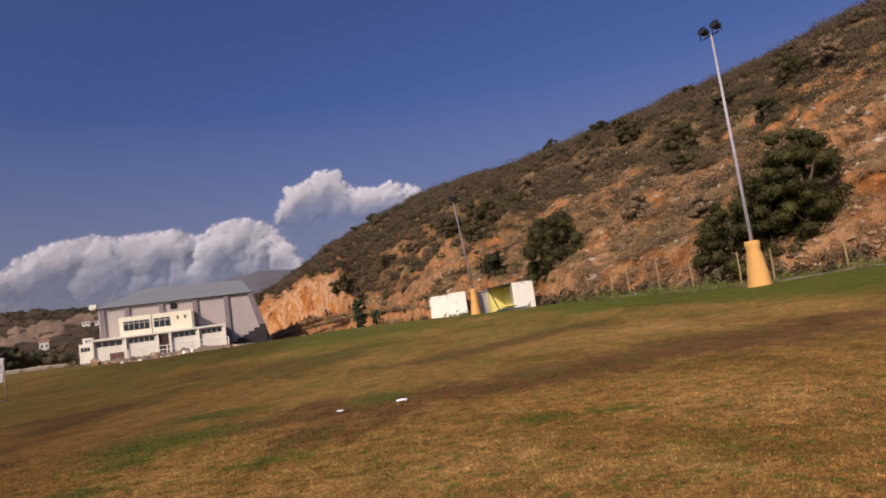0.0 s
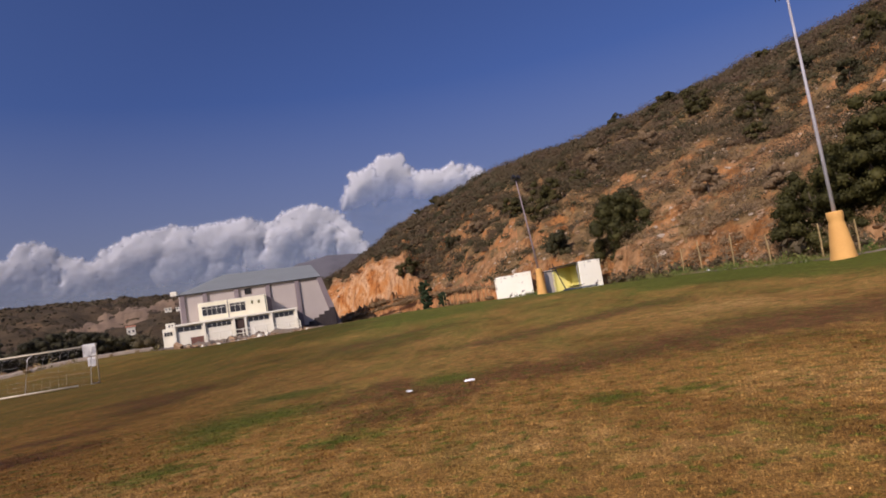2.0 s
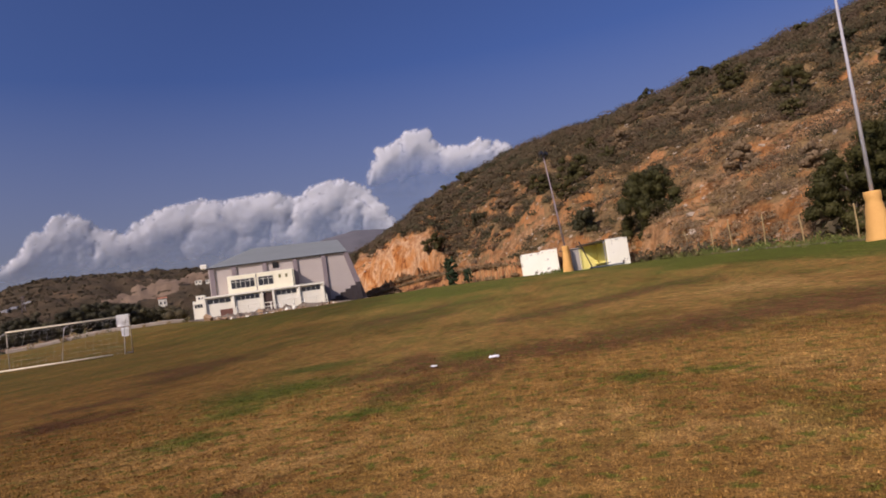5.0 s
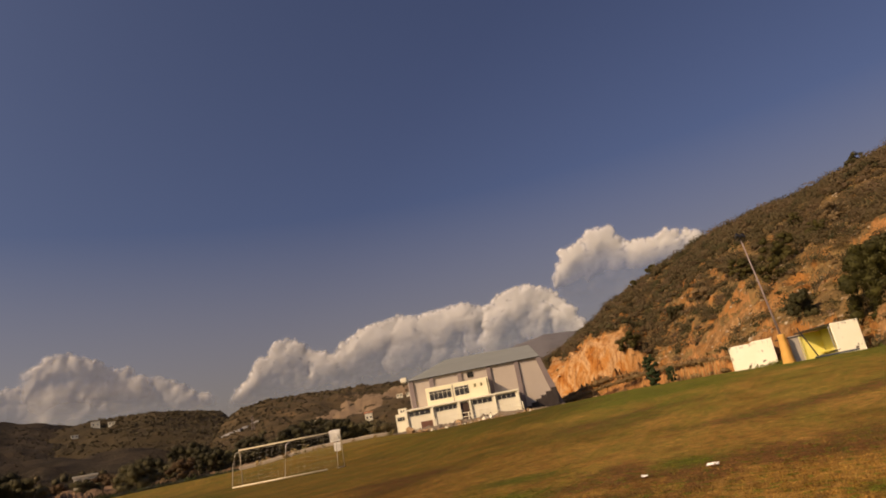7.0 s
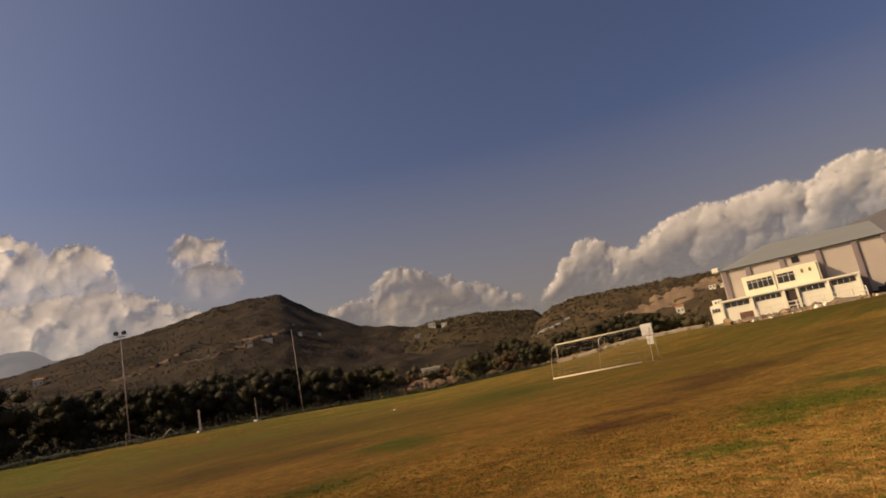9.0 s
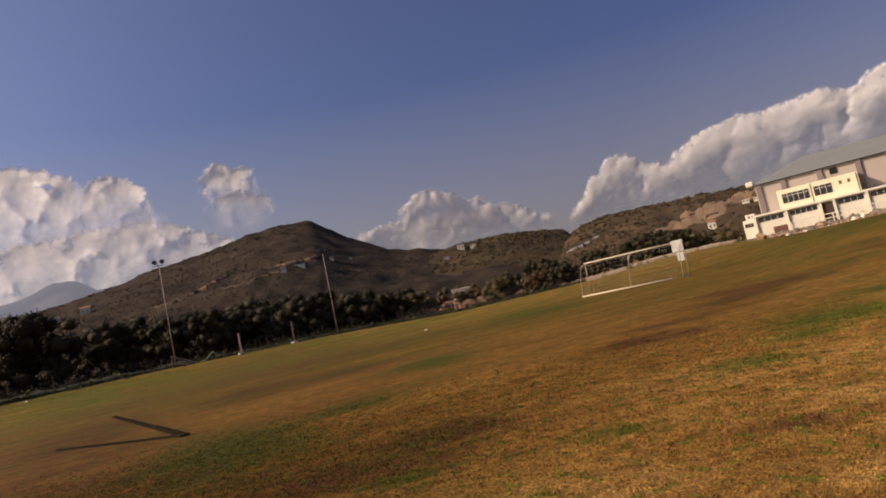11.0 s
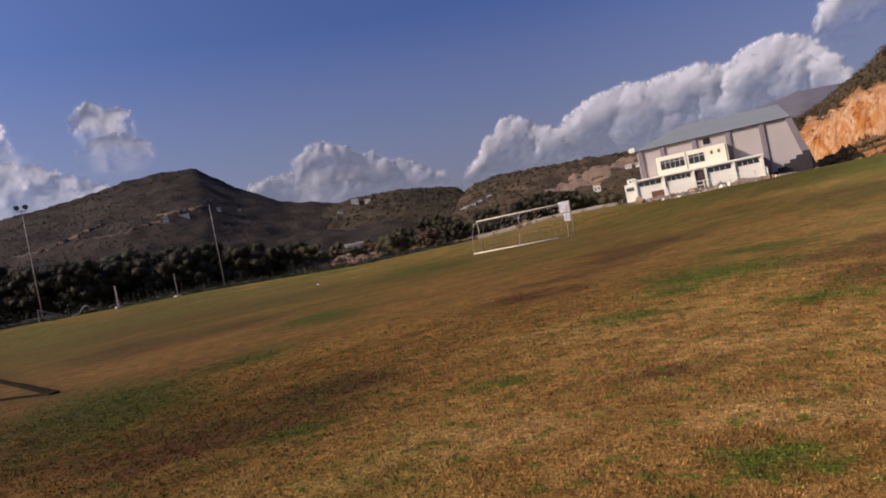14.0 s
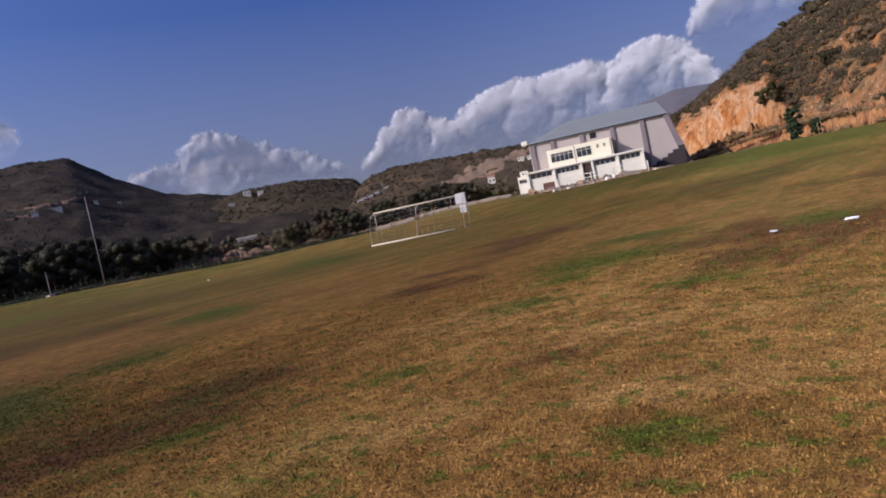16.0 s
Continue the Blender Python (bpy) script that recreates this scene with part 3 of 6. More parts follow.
class Hill:
    """A hill seen over a span of bearings: foot and ridge distances, skyline elevation, height of the cut bank at its foot."""

    def __init__(self, az, foot, ridge, sky_el, bank, bank_run=4.0, rough=1.0, grain=0.05, curve=0.8):
        self.az, self.foot, self.ridge, self.el, self.bank = (np.array(v, float) for v in (az, foot, ridge, sky_el, bank))
        self.run, self.rough, self.grain, self.curve = bank_run, rough, grain, curve

    def at(self, key, a):
        return np.interp(a, self.az, key)

    def height(self, a, r):
        a, r = np.asarray(a, float), np.asarray(r, float)
        foot, ridge, bank = self.at(self.foot, a), self.at(self.ridge, a), self.at(self.bank, a)
        top = EYE.z + ridge * np.tan(np.radians(self.at(self.el, a)))
        base = ground_z(foot * np.sin(np.radians(a)), foot * np.cos(np.radians(a))) - 0.25
        x, y = r * np.sin(np.radians(a)), r * np.cos(np.radians(a))
        p = np.stack([x, y, 0 * x], -1)
        n1 = fbm(p, self.grain)
        n2 = fbm(p, self.grain * 5, 4)
        n3 = fbm(p, self.grain * 13, 4)
        wob = foot + self.run * 0.28 * n2
        bank = bank * np.clip(1.0 + 0.35 * n1 + 0.2 * n2, 0.3, 1.4)
        up1 = sstep(0, 1, (r - wob) / self.run)
        t = np.clip((r - foot - self.run) / np.maximum(ridge - foot - self.run, 1), 0, 1)
        slope = bank * up1 + (np.maximum(top - base - bank, 0.1)) * (self.curve * t + (1 - self.curve) * sstep(0, 1, t))
        inner = sstep(0.0, 0.12, t) * (1 - 0.75 * sstep(0.8, 1.0, t))
        z = base + slope + self.rough * inner * (1.6 * n1 + 0.45 * n2) + self.rough * up1 * (0.3 * n2 + 0.03 * n3) + self.rough * up1 * (1 - up1) * np.clip((bank - 5) / 4, 0, 1) * 1.6 * n3
        back = np.clip((r - ridge) / (0.8 * ridge), 0, None)
        return np.where(r > ridge, top - (top - base) * np.minimum(back * 1.6, 1.2), z)

    def bare(self, a, r):
        """1 on the quarried foot of the slope, falling off above it."""
        a, r = np.asarray(a, float), np.asarray(r, float)
        foot, bank = self.at(self.foot, a), self.at(self.bank, a)
        x, y = r * np.sin(np.radians(a)), r * np.cos(np.radians(a))
        over = self.height(a, r) - (ground_z(foot * np.sin(np.radians(a)), foot * np.cos(np.radians(a))) - 0.25) - bank
        p = np.stack([x, y, 0 * x], -1)
        rise = np.degrees(np.arctan2(self.height(a, r) - EYE.z, r)) + 0.5 * fbm(p, 0.12, 4)
        scar = np.zeros(np.shape(r))
        for a0, e0, a1, e1, wide, full in SCARS:
            u = np.clip((a - a0) / (a1 - a0), -0.06, 1.06)
            off = np.abs(rise - (e0 + (e1 - e0) * u)) / wide + 6 * np.abs(u - (a - a0) / (a1 - a0))
            scar = np.maximum(scar, full * (1 - sstep(0.5, 1.3, off)))
        reach = np.interp(a, [-10, 0, 8, 12, 45], [1.2, 1.6, 1.9, 1.1, 1.5])
        low = 1 - sstep(0, 1, (over + 2.0 * fbm(p, 0.08, 4) + 0.1 * bank) / (reach + 0.1 * bank)) + 0 * x
        return np.maximum(low, scar)

    def build(self, name, label, material, step, rings, cut=False):
        azs = np.arange(self.az[0], self.az[-1] + step / 2, step)
        foot, ridge = self.at(self.foot, azs)[:, None], self.at(self.ridge, azs)[:, None]
        u = np.linspace(0, 1, rings) ** 1.25
        rr = np.concatenate([foot - 3 + (ridge - foot + 3) * u[None, :], ridge * np.array([[1.03, 1.1, 1.25, 1.6, 2.0]])], 1)
        if cut:
            rr = np.ones((len(azs), 1)) * np.geomspace(30, 420, 330)[None, :]
        ob = sheet(name, azs, rr, self.height, material)
        if cut:
            bm = bmesh.new()
            bm.from_mesh(ob.data)
            out = ((rr < foot - 3) | (rr > 1.5 * ridge)).ravel()
            bm.verts.ensure_lookup_table()
            bmesh.ops.delete(bm, geom=[bm.verts[k] for k in np.flatnonzero(out)], context="VERTS")
            kept = np.flatnonzero(~out)
            bm.to_mesh(ob.data)
            bm.free()
            a = azs[:, None] * np.ones((1, rr.shape[1]))
            ob.data.attributes.new("cut", "FLOAT", "POINT").data.foreach_set("value", self.bare(a, rr).ravel()[kept].astype(np.float32))
            # paler sandy rock in the middle of the quarried cliff
            rise = np.degrees(np.arctan2(self.height(a, rr) - EYE.z, rr))
            sandy = (1 - sstep(-13.0, -10.5, a)) * (1 - sstep(0.0, 1.3, rise - np.interp(a, [-19, -15.5, -12.5], [3.2, 4.6, 5.2])))
            ob.data.attributes.new("sandy", "FLOAT", "POINT").data.foreach_set("value", sandy.ravel()[kept].astype(np.float32))
        return tagged(ob, label, "hill", kind="structure")


# earth scars on the hillside: bearing and rise at each end, half-width in degrees, how bare
SCARS = [(-7.0, 2.0, -2.5, 4.0, 0.45, 0.95), (-3.0, 3.9, 4.8, 5.9, 0.42, 0.95), (8.3, 6.6, 14.8, 9.7, 0.75, 0.62), (9.5, 4.6, 16.5, 6.4, 0.9, 0.75), (15.8, 7.3, 24.5, 9.3, 0.9, 0.9), (24.5, 13.6, 27.6, 15.2, 0.4, 0.6),
         (27.5, 8.0, 36.0, 10.2, 1.9, 0.95), (5.2, 1.6, 11.0, 3.6, 0.9, 0.85), (-18.0, 3.0, -12.2, 4.2, 1.6, 1.0), (18.0, 2.4, 26.0, 3.0, 0.9, 0.55)]
HILL = Hill(
    az=[-26, -22, -19, -17, -15.2, -13, -11.5, -10, -8, -6, -4.5, -1.7, 1.5, 4, 7, 9.7, 11.7, 15, 18, 22, 27, 30, 33, 38, 50, 70, 90],
    foot=[190, 184, 178, 171, 164, 154, 146, 132, 116, 101, 92, 76, 66, 61, 55, 50, 47.5, 44, 41, 39, 37, 36, 35, 34, 34, 36, 45],
    ridge=[290, 285, 278, 272, 266, 258, 252, 244, 234, 226, 218, 207, 198, 193, 187, 182, 178, 172, 166, 160, 152, 148, 145, 138, 130, 125, 120],
    sky_el=[0.6, 2.4, 4.0, 4.7, 5.7, 6.9, 7.9, 8.7, 9.5, 10.2, 10.8, 11.4, 11.9, 12.2, 12.7, 13.1, 13.6, 14.2, 14.7, 15.4, 16.2, 16.8, 17.5, 17.6, 17.0, 15.0, 8.0],
    bank=[2, 5, 8, 10.0, 12, 12.5, 10.5, 4.5, 3.4, 3.2, 3.4, 3.7, 3.5, 3.3, 3.2, 3.1, 3.0, 3.0, 3.0, 3.2, 3.6, 4.2, 4.4, 4.4, 3.5, 2.5, 1],
    bank_run=4.5, rough=1.0)
HILL.build("hillside", "steep scrub-covered hillside with orange earth cuts and pale rocks", M_HILL, 0.19, 190, True)
MOUNT = Hill(
    az=[-130, -110, -100, -92, -86.8, -83.3, -79, -74.2, -70.5, -68.1, -65.2, -61.5, -58, -53, -50, -46],
    foot=[150, 140, 140, 140, 140, 140, 145, 150, 160, 165, 170, 175, 180, 185, 190, 200],
    ridge=[900, 900, 900, 900, 900, 900, 900, 900, 900, 900, 880, 850, 820, 800, 780, 760],
    sky_el=[3.2, 3.7, 4.4, 5.5, 6.6, 7.3, 8.3, 9.3, 9.9, 9.85, 8.0, 6.2, 5.5, 4.6, 3.6, 1.0],
    bank=[0.5] * 16, bank_run=20, rough=3.0, grain=0.012, curve=0.35)
MOUNT.build("mountain", "dark scrubby mountain with a rounded peak", M_MOUNT, 0.4, 90)
MID = Hill(
    az=[-64, -60, -55.5, -51.5, -48, -46.5, -45, -43],
    foot=[260] * 8, ridge=[620, 620, 620, 600, 600, 600, 600, 600],
    sky_el=[2, 4.9, 5.6, 5.55, 5.15, 4.8, 3.6, 1.5], bank=[0.5] * 8, bank_run=20, rough=2.0, grain=0.02, curve=0.4)
MID.build("low_hill", "low scrubby hill dotted with white houses", M_LOWHILL, 0.3, 60)
EAST = Hill(
    az=[-50, -47, -45, -42.8, -40, -37.9, -34.7, -31.3, -27, -22, -18],
    foot=[230] * 11, ridge=[520] * 11,
    sky_el=[2.0, 3.6, 4.7, 5.0, 5.05, 5.0, 4.85, 4.65, 4.4, 3.5, 1.5], bank=[0.5] * 11, bank_run=20, rough=2.0, grain=0.02, curve=0.4)
EAST.build("dry_hill", "dry brown hill with a pale tan clearing", M_MIDHILL, 0.3, 60)
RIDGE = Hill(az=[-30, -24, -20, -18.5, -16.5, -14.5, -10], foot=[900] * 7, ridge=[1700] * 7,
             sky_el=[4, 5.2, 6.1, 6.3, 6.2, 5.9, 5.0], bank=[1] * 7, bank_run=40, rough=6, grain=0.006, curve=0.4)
RIDGE.build("far_ridge", "far wooded ridge with haze in its mauve-grey colour", M_FARRIDGE, 0.5, 30)
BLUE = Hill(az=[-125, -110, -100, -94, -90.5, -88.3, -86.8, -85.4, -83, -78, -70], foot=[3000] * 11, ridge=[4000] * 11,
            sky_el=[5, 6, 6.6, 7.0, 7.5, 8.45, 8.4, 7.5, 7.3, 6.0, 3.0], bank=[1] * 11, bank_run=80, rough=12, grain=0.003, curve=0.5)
BLUE.build("distant_mountain", "distant mountain, blue haze put in as glow", M_BLUE, 0.4, 40)

# ---------- clouds ----------


def cloud(label, tops, base, seed, far=4500.0, bulk=1.0, fade=1.05):
    """Heaped cloud: rounded billows in three sizes fill the space under a crest through (bearing, elevation) points; it thins out towards its base."""
    rng = np.random.default_rng(900 + seed)
    ta, te = np.array(tops, float).T
    span = ta[-1] - ta[0]
    billows = []
    for r0, count, crest in ((1.2, 1.4, 0.4), (0.75, 3.0, 0.4), (0.48, 5.0, 0.5), (0.30, 6.0, 0.5)):
        for a in rng.uniform(ta[0], ta[-1], int(count * span * bulk) + 1):
            top = float(np.interp(a, ta, te))
            room = max(top - base, 0.2)
            r = min(r0 * rng.uniform(0.7, 1.3), 0.5 * room)
            drop = (0.1 + 0.5 * rng.random()) * r if rng.random() < crest else rng.random() * max(room - 1.2 * r, 0)
            billows.append((a, top + 0.15 - r - drop + 0.05 * rng.normal(), r, rng.uniform(-0.15, 0.25) + 0.3 * min(drop, 1.0)))
    # small buds on the shoulders of the larger billows
    for a, e, r, out in list(billows):
        for w in rng.uniform(0.15, math.pi - 0.15, 4):
            b = r * rng.uniform(0.28, 0.45)
            billows.append((a + 0.85 * r * math.cos(w), e + 0.85 * r * math.sin(w), b, out + 0.12 * r))
    step = 0.085
    ga = np.arange(ta[0] - 1.2, ta[-1] + 1.2, step)
    ge = np.arange(base - 1.8, te.max() + 0.8, step)
    A, E = np.meshgrid(ga, ge, indexing="ij")
    P = [Vector((a, 1.2 * e, seed * 3.7)) for a, e in zip(A.ravel(), E.ravel())]
    wx, wy, w2 = (np.array([noise.fractal(p * 1.3 + Vector((0, 0, o)), 1.0, 2.0, 3) for p in P]).reshape(A.shape) for o in (0.0, 9.1, 17.3))
    soft = np.array([noise.noise(p * 0.45) for p in P]).reshape(A.shape)
    X, Y = A + 0.11 * wx, E + 0.11 * wy
    crest_at = np.interp(A, ta, te)
    # how far the front of the pile stands out, and how far inside its outline each place lies
    front = np.full(A.shape, -0.1)
    inside = np.clip((crest_at - 1.05 - E) / 0.8, -1, 0.5) * 0.5
    for a, e, r, out in billows:
        i0, i1 = np.searchsorted(ga, (a - r * 1.5 - 0.3, a + r * 1.5 + 0.3))
        j0, j1 = np.searchsorted(ge, (e - r * 1.5 - 0.3, e + r * 1.5 + 0.3))
        d2 = ((X[i0:i1, j0:j1] - a) ** 2 + (Y[i0:i1, j0:j1] - e) ** 2) / r**2
        here = front[i0:i1, j0:j1]
        f = np.where(d2 < 1, out + 0.62 * r * np.sqrt(np.clip(1 - d2, 0, 1)), -1.0)
        # billows melt into one another
        front[i0:i1, j0:j1] = np.log(np.exp(7 * here) + np.exp(7 * f)) / 7
        inside[i0:i1, j0:j1] = np.maximum(inside[i0:i1, j0:j1], (1 - np.sqrt(d2)) * min(r, 0.5))
    wide = np.array([1, 2, 3, 2, 1]) / 9
    for axis in (0, 1):
        front = np.apply_along_axis(lambda c: np.convolve(np.pad(c, 2, mode="edge"), wide, "valid"), axis, front)
    height = (E - base) / np.maximum(crest_at - base, 0.5)
    # the underside draws back a little from the bulging upper half
    back = 0.55 * np.clip(0.75 - height, 0, 2) ** 1.5 * np.maximum(crest_at - base, 0.5) * 0.6
    R = far - far * np.tan(np.radians(1.0)) * (0.6 * front - back + 0.045 * w2 + 0.1 * soft)
    ca, ce = np.radians(A), np.radians(E)
    v = np.stack([R * np.cos(ce) * np.sin(ca), R * np.cos(ce) * np.cos(ca), EYE.z + R * np.sin(ce)], -1)
    ends = sstep(ta[0] - 0.6, ta[0] + 1.0, A + 0.6 * soft) * (1 - sstep(ta[-1] - 1.0, ta[-1] + 0.6, A + 0.6 * soft))
    cover = sstep(0, 1, (inside + 0.06 * w2 + 0.03) / 0.32) * (0.25 + 0.75 * ends) * (0.16 + 0.84 * sstep(-0.1, fade, height + 0.15 * soft + 0.06 * w2)) * sstep(-0.5, -0.1, height + 0.2 * soft)
    n, k = A.shape
    i, j = np.meshgrid(np.arange(n - 1), np.arange(k - 1), indexing="ij")
    q = np.stack([i * k + j, (i + 1) * k + j, (i + 1) * k + j + 1, i * k + j + 1], -1).reshape(-1, 4)
    q = q[(cover.ravel()[q] > 0.0).any(1)]
    used, q = np.unique(q, return_inverse=True)
    ob = raw_ob("cloud", v.reshape(-1, 3)[used], q.reshape(-1, 4), M_CLOUD, smooth=True)
    ob.data.attributes.new("cover", "FLOAT", "POINT").data.foreach_set("value", cover.ravel()[used].astype(np.float32))
    return tagged(ob, label, "cloud", "cumulus clouds", "stuff")


cloud("long bank of white heaped cloud with grey base",
      [(-45.2, 6.2), (-43.4, 7.6), (-41.6, 9.7), (-40.3, 9.9), (-38.8, 8.7), (-36.8, 8.0), (-35.2, 9.2), (-34, 9.9), (-31.2, 10.2), (-29.0, 10.1), (-27, 10.2), (-25.2, 10.5), (-23, 9.7), (-21, 10.7), (-19.4, 10.9),
       (-17.6, 10.2), (-16.6, 9.2), (-15.4, 7.5), (-14.6, 5.5)], 5.0, 1)
cloud("white heaped cloud with wispy tail", [(-16.6, 10.0), (-15.9, 11.9), (-14.4, 13.2), (-13.0, 13.9), (-11.7, 14.4), (-10.6, 13.4), (-9.5, 12.4), (-8, 12.3), (-6.4, 12.6), (-5, 12.3), (-3.6, 11.4)], 9.8, 2)
cloud("single white heaped cloud", [(-59.9, 8.6), (-59.2, 10.0), (-58.2, 10.9), (-57.2, 10.9), (-56.2, 10.4), (-55.2, 9.8), (-54.2, 9.2), (-53.2, 9.3), (-52.6, 8.6), (-51.8, 7.6)], 6.4, 23, bulk=1.4)
cloud("low faint grey cloud bank", [(-66, 6.9), (-64.5, 7.8), (-62.5, 8.6), (-60.5, 8.7), (-57, 8.6), (-53, 8.5), (-50.8, 8.4), (-48.5, 6.9), (-47, 6.2)], 5.2, 13, 4700.0, fade=1.05)
cloud("small ragged white cloud", [(-76.3, 14.4), (-75.7, 15.7), (-74.7, 16.2), (-73.9, 15.7), (-73.2, 15.8), (-72.5, 15.7), (-72.2, 14.7)], 13.6, 4, fade=0.5)
cloud("thin ragged tail of a small cloud", [(-75.5, 13.4), (-74.6, 13.8), (-73.4, 13.9), (-72.3, 13.5), (-71.5, 12.9), (-71.0, 12.0)], 11.4, 24, fade=1.1)
cloud("large bright grey and white cloud", [(-104, 14), (-99, 15.6), (-95, 16.6), (-92, 17.0), (-90, 17.3), (-88.4, 17.0), (-87, 16.6), (-85.6, 16.0)], 10.8, 5, fade=1.0)
cloud("bright heaped cloud", [(-85.6, 14.8), (-84.6, 15.8), (-83.4, 16.2), (-82.4, 15.9), (-81.4, 15.0), (-80.6, 13.8)], 11.6, 15)
cloud("low grey and white cloud over the mountain", [(-100, 9.5), (-94, 11.0), (-88, 11.8), (-84.5, 12.2), (-82, 12.5), (-80, 12.2), (-78.4, 11.5), (-76.5, 10.6), (-74.5, 9.8), (-73, 8.6)], 5.5, 6, 4600.0, fade=1.3)

# ---------- scrub and rocks on the hillside ----------
rng = np.random.default_rng(7)


def scatter(h, n, az0, az1, gap, rng, power=1.0):
    a = rng.uniform(az0, az1, n)
    f, r1 = h.at(h.foot, a) + gap, h.at(h.ridge, a)
    r = np.sqrt(f**2 + (r1**2 - f**2) * rng.random(n) ** power)
    return a, r, np.stack([r * np.sin(np.radians(a)), r * np.cos(np.radians(a)), h.height(a, r)], -1)


def brush(name, label, h, n, az0, az1, size, per, leaf, material, seed, gap=4.0, power=1.0, anywhere=False, clump=0.035, squat=0.8):
    """Bushes of one kind, crowding in some places and leaving others open; leaf is a share of the distance."""
    rng = np.random.default_rng(seed)
    a, r, p = scatter(h, n, az0, az1, gap, rng, power)
    keep = fbm(p * [1, 1, 0] + [0, 0, seed * 7.3], clump * 60 / max(60, r.mean() / 2), 3) + 0.22 * rng.normal(size=n) > -0.2
    rise = np.abs(h.height(a, r + 1.5) - h.height(a, r - 1.5))
    keep &= (rise < 3.4) & ((h.bare(a, r) < 0.5) | (rng.random(n) < 0.10) | anywhere | (h.grain < 0.04))
    p, r = p[keep], r[keep]
    s = np.clip(rng.lognormal(0, 0.42, len(p)), 0.4, 2.1) * size
    p[:, 2] += s * 0.18
    v, f = leaves(rng, p, s[:, None] * [1.15, 1.15, squat], per, leaf * r, 1.0, 0.25, 0.8, 0.22, True)
    ob = raw_ob(name, v, f, material)
    return tagged(ob, label, "shrubs", kind="stuff")


M_MAUVE = leaf_mat("dry_mauve_shrub", [(0.075, 0.047, 0.028), (0.11, 0.07, 0.042), (0.09, 0.06, 0.032), (0.14, 0.09, 0.054)], 0.25)
M_KHAKI = leaf_mat("khaki_grass", [(0.18, 0.115, 0.05), (0.25, 0.165, 0.075), (0.15, 0.105, 0.042), (0.29, 0.20, 0.105)], 0.2)
brush("hillside_scrub", "low olive-brown shrubs covering the hillside", HILL, 3600, -21, 44, 1.75, 230, 0.00095, M_SHRUB, 11, 4.0, 0.75)
brush("hillside_heath", "dry mauve-brown thorn bushes on the hillside", HILL, 2000, -21, 44, 1.6, 220, 0.00095, M_MAUVE, 16, 3.0, 0.8, clump=0.05)
brush("hillside_bushes", "scattered dark green bushes on the hillside", HILL, 1800, -20, 44, 1.3, 140, 0.0011, M_OLIVE, 17, 4.0, 1.0, clump=0.06)
brush("ridge_bushes", "low bushes along the skyline of the hill", HILL, 300, -17, 44, 1.35, 220, 0.001, M_OLIVE, 23, 4.0, 0.035, True, 0.12, 1.0)
brush("foot_scrub", "dry brown shrubs at the foot of the hillside", HILL, 520, 4, 46, 0.7, 120, 0.0011, M_DRYSHRUB, 19, 1.5, 3.5, anywhere=True)
brush("dry_tufts", "low tan grass tufts on the hillside", HILL, 4200, -18, 44, 0.42, 26, 0.0011, M_KHAKI, 12, 1.0, 1.3, clump=0.07, squat=0.6)
brush("foot_grass", "tall dry tan grass on the lower slope", HILL, 3200, 3, 44, 0.36, 34, 0.0010, M_KHAKI, 27, 0.5, 3.0, anywhere=True, clump=0.08, squat=0.9)
M_THORN = leaf_mat("grey_thorn", [(0.15, 0.10, 0.055), (0.20, 0.135, 0.075), (0.17, 0.112, 0.058)], 0.3)
brush("grey_thorn", "pale grey-brown thorn bushes on the lower slope", HILL, 420, 9, 24, 0.85, 170, 0.0010, M_THORN, 31, 1.0, 2.2, anywhere=True, clump=0.09)
brush("pole_thicket", "brown thicket of weeds and thorns at the foot of the slope", HILL, 420, 21, 40, 0.75, 130, 0.0011, M_SHRUB, 29, 0.5, 5.0, anywhere=True, squat=1.1)
brush("mountain_scrub", "dark scrub covering the mountain", MOUNT, 15000, -100, -47, 0.5, 12, 0.0008, M_FARSHRUB, 13, 20, squat=0.55)
brush("low_hill_scrub", "dark scrub on the low hill", MID, 3200, -62, -44, 0.95, 18, 0.0010, M_HILLSHRUB, 14, 10)
brush("dry_hill_scrub", "dark scrub on the dry hill", EAST, 3000, -48, -24, 0.95, 18, 0.0010, M_HILLSHRUB, 15, 10)


def rocks(name, label, h, n, az0, az1, size, material, seed, gap=0.0, power=1.0):
    rng = np.random.default_rng(seed)
    a, r, p = scatter(h, n, az0, az1, gap, rng, power)
    bm = bmesh.new()
    bmesh.ops.create_icosphere(bm, subdivisions=1, radius=1)
    base = np.array([v.co[:] for v in bm.verts])
    tri = np.array([[v.index for v in f.verts] for f in bm.faces])
    bm.free()
    s = np.minimum(rng.lognormal(0, 0.45, n), 1.7)[:, None, None] * size * rng.uniform(0.6, 1.3, (n, 1, 3)) * [1.2, 1.2, 0.8]
    v = p[:, None] + base[None] * s * (1 + 0.28 * rng.normal(size=(n, len(base), 1)))
    f = tri[None] + (np.arange(n) * len(base))[:, None, None]
    return tagged(raw_ob(name, v.reshape(-1, 3), f.reshape(-1, 3), material), label, "rocks", kind="stuff")


rocks("hillside_rocks", "pale limestone rocks strewn over the hillside", HILL, 3000, -20, 44, 0.17, M_ROCK, 21)
rocks("bank_rubble", "tan rubble and broken rock on the lower slope", HILL, 5200, -14, 48, 0.12, M_RUBBLE, 22, 1.0, 2.0)

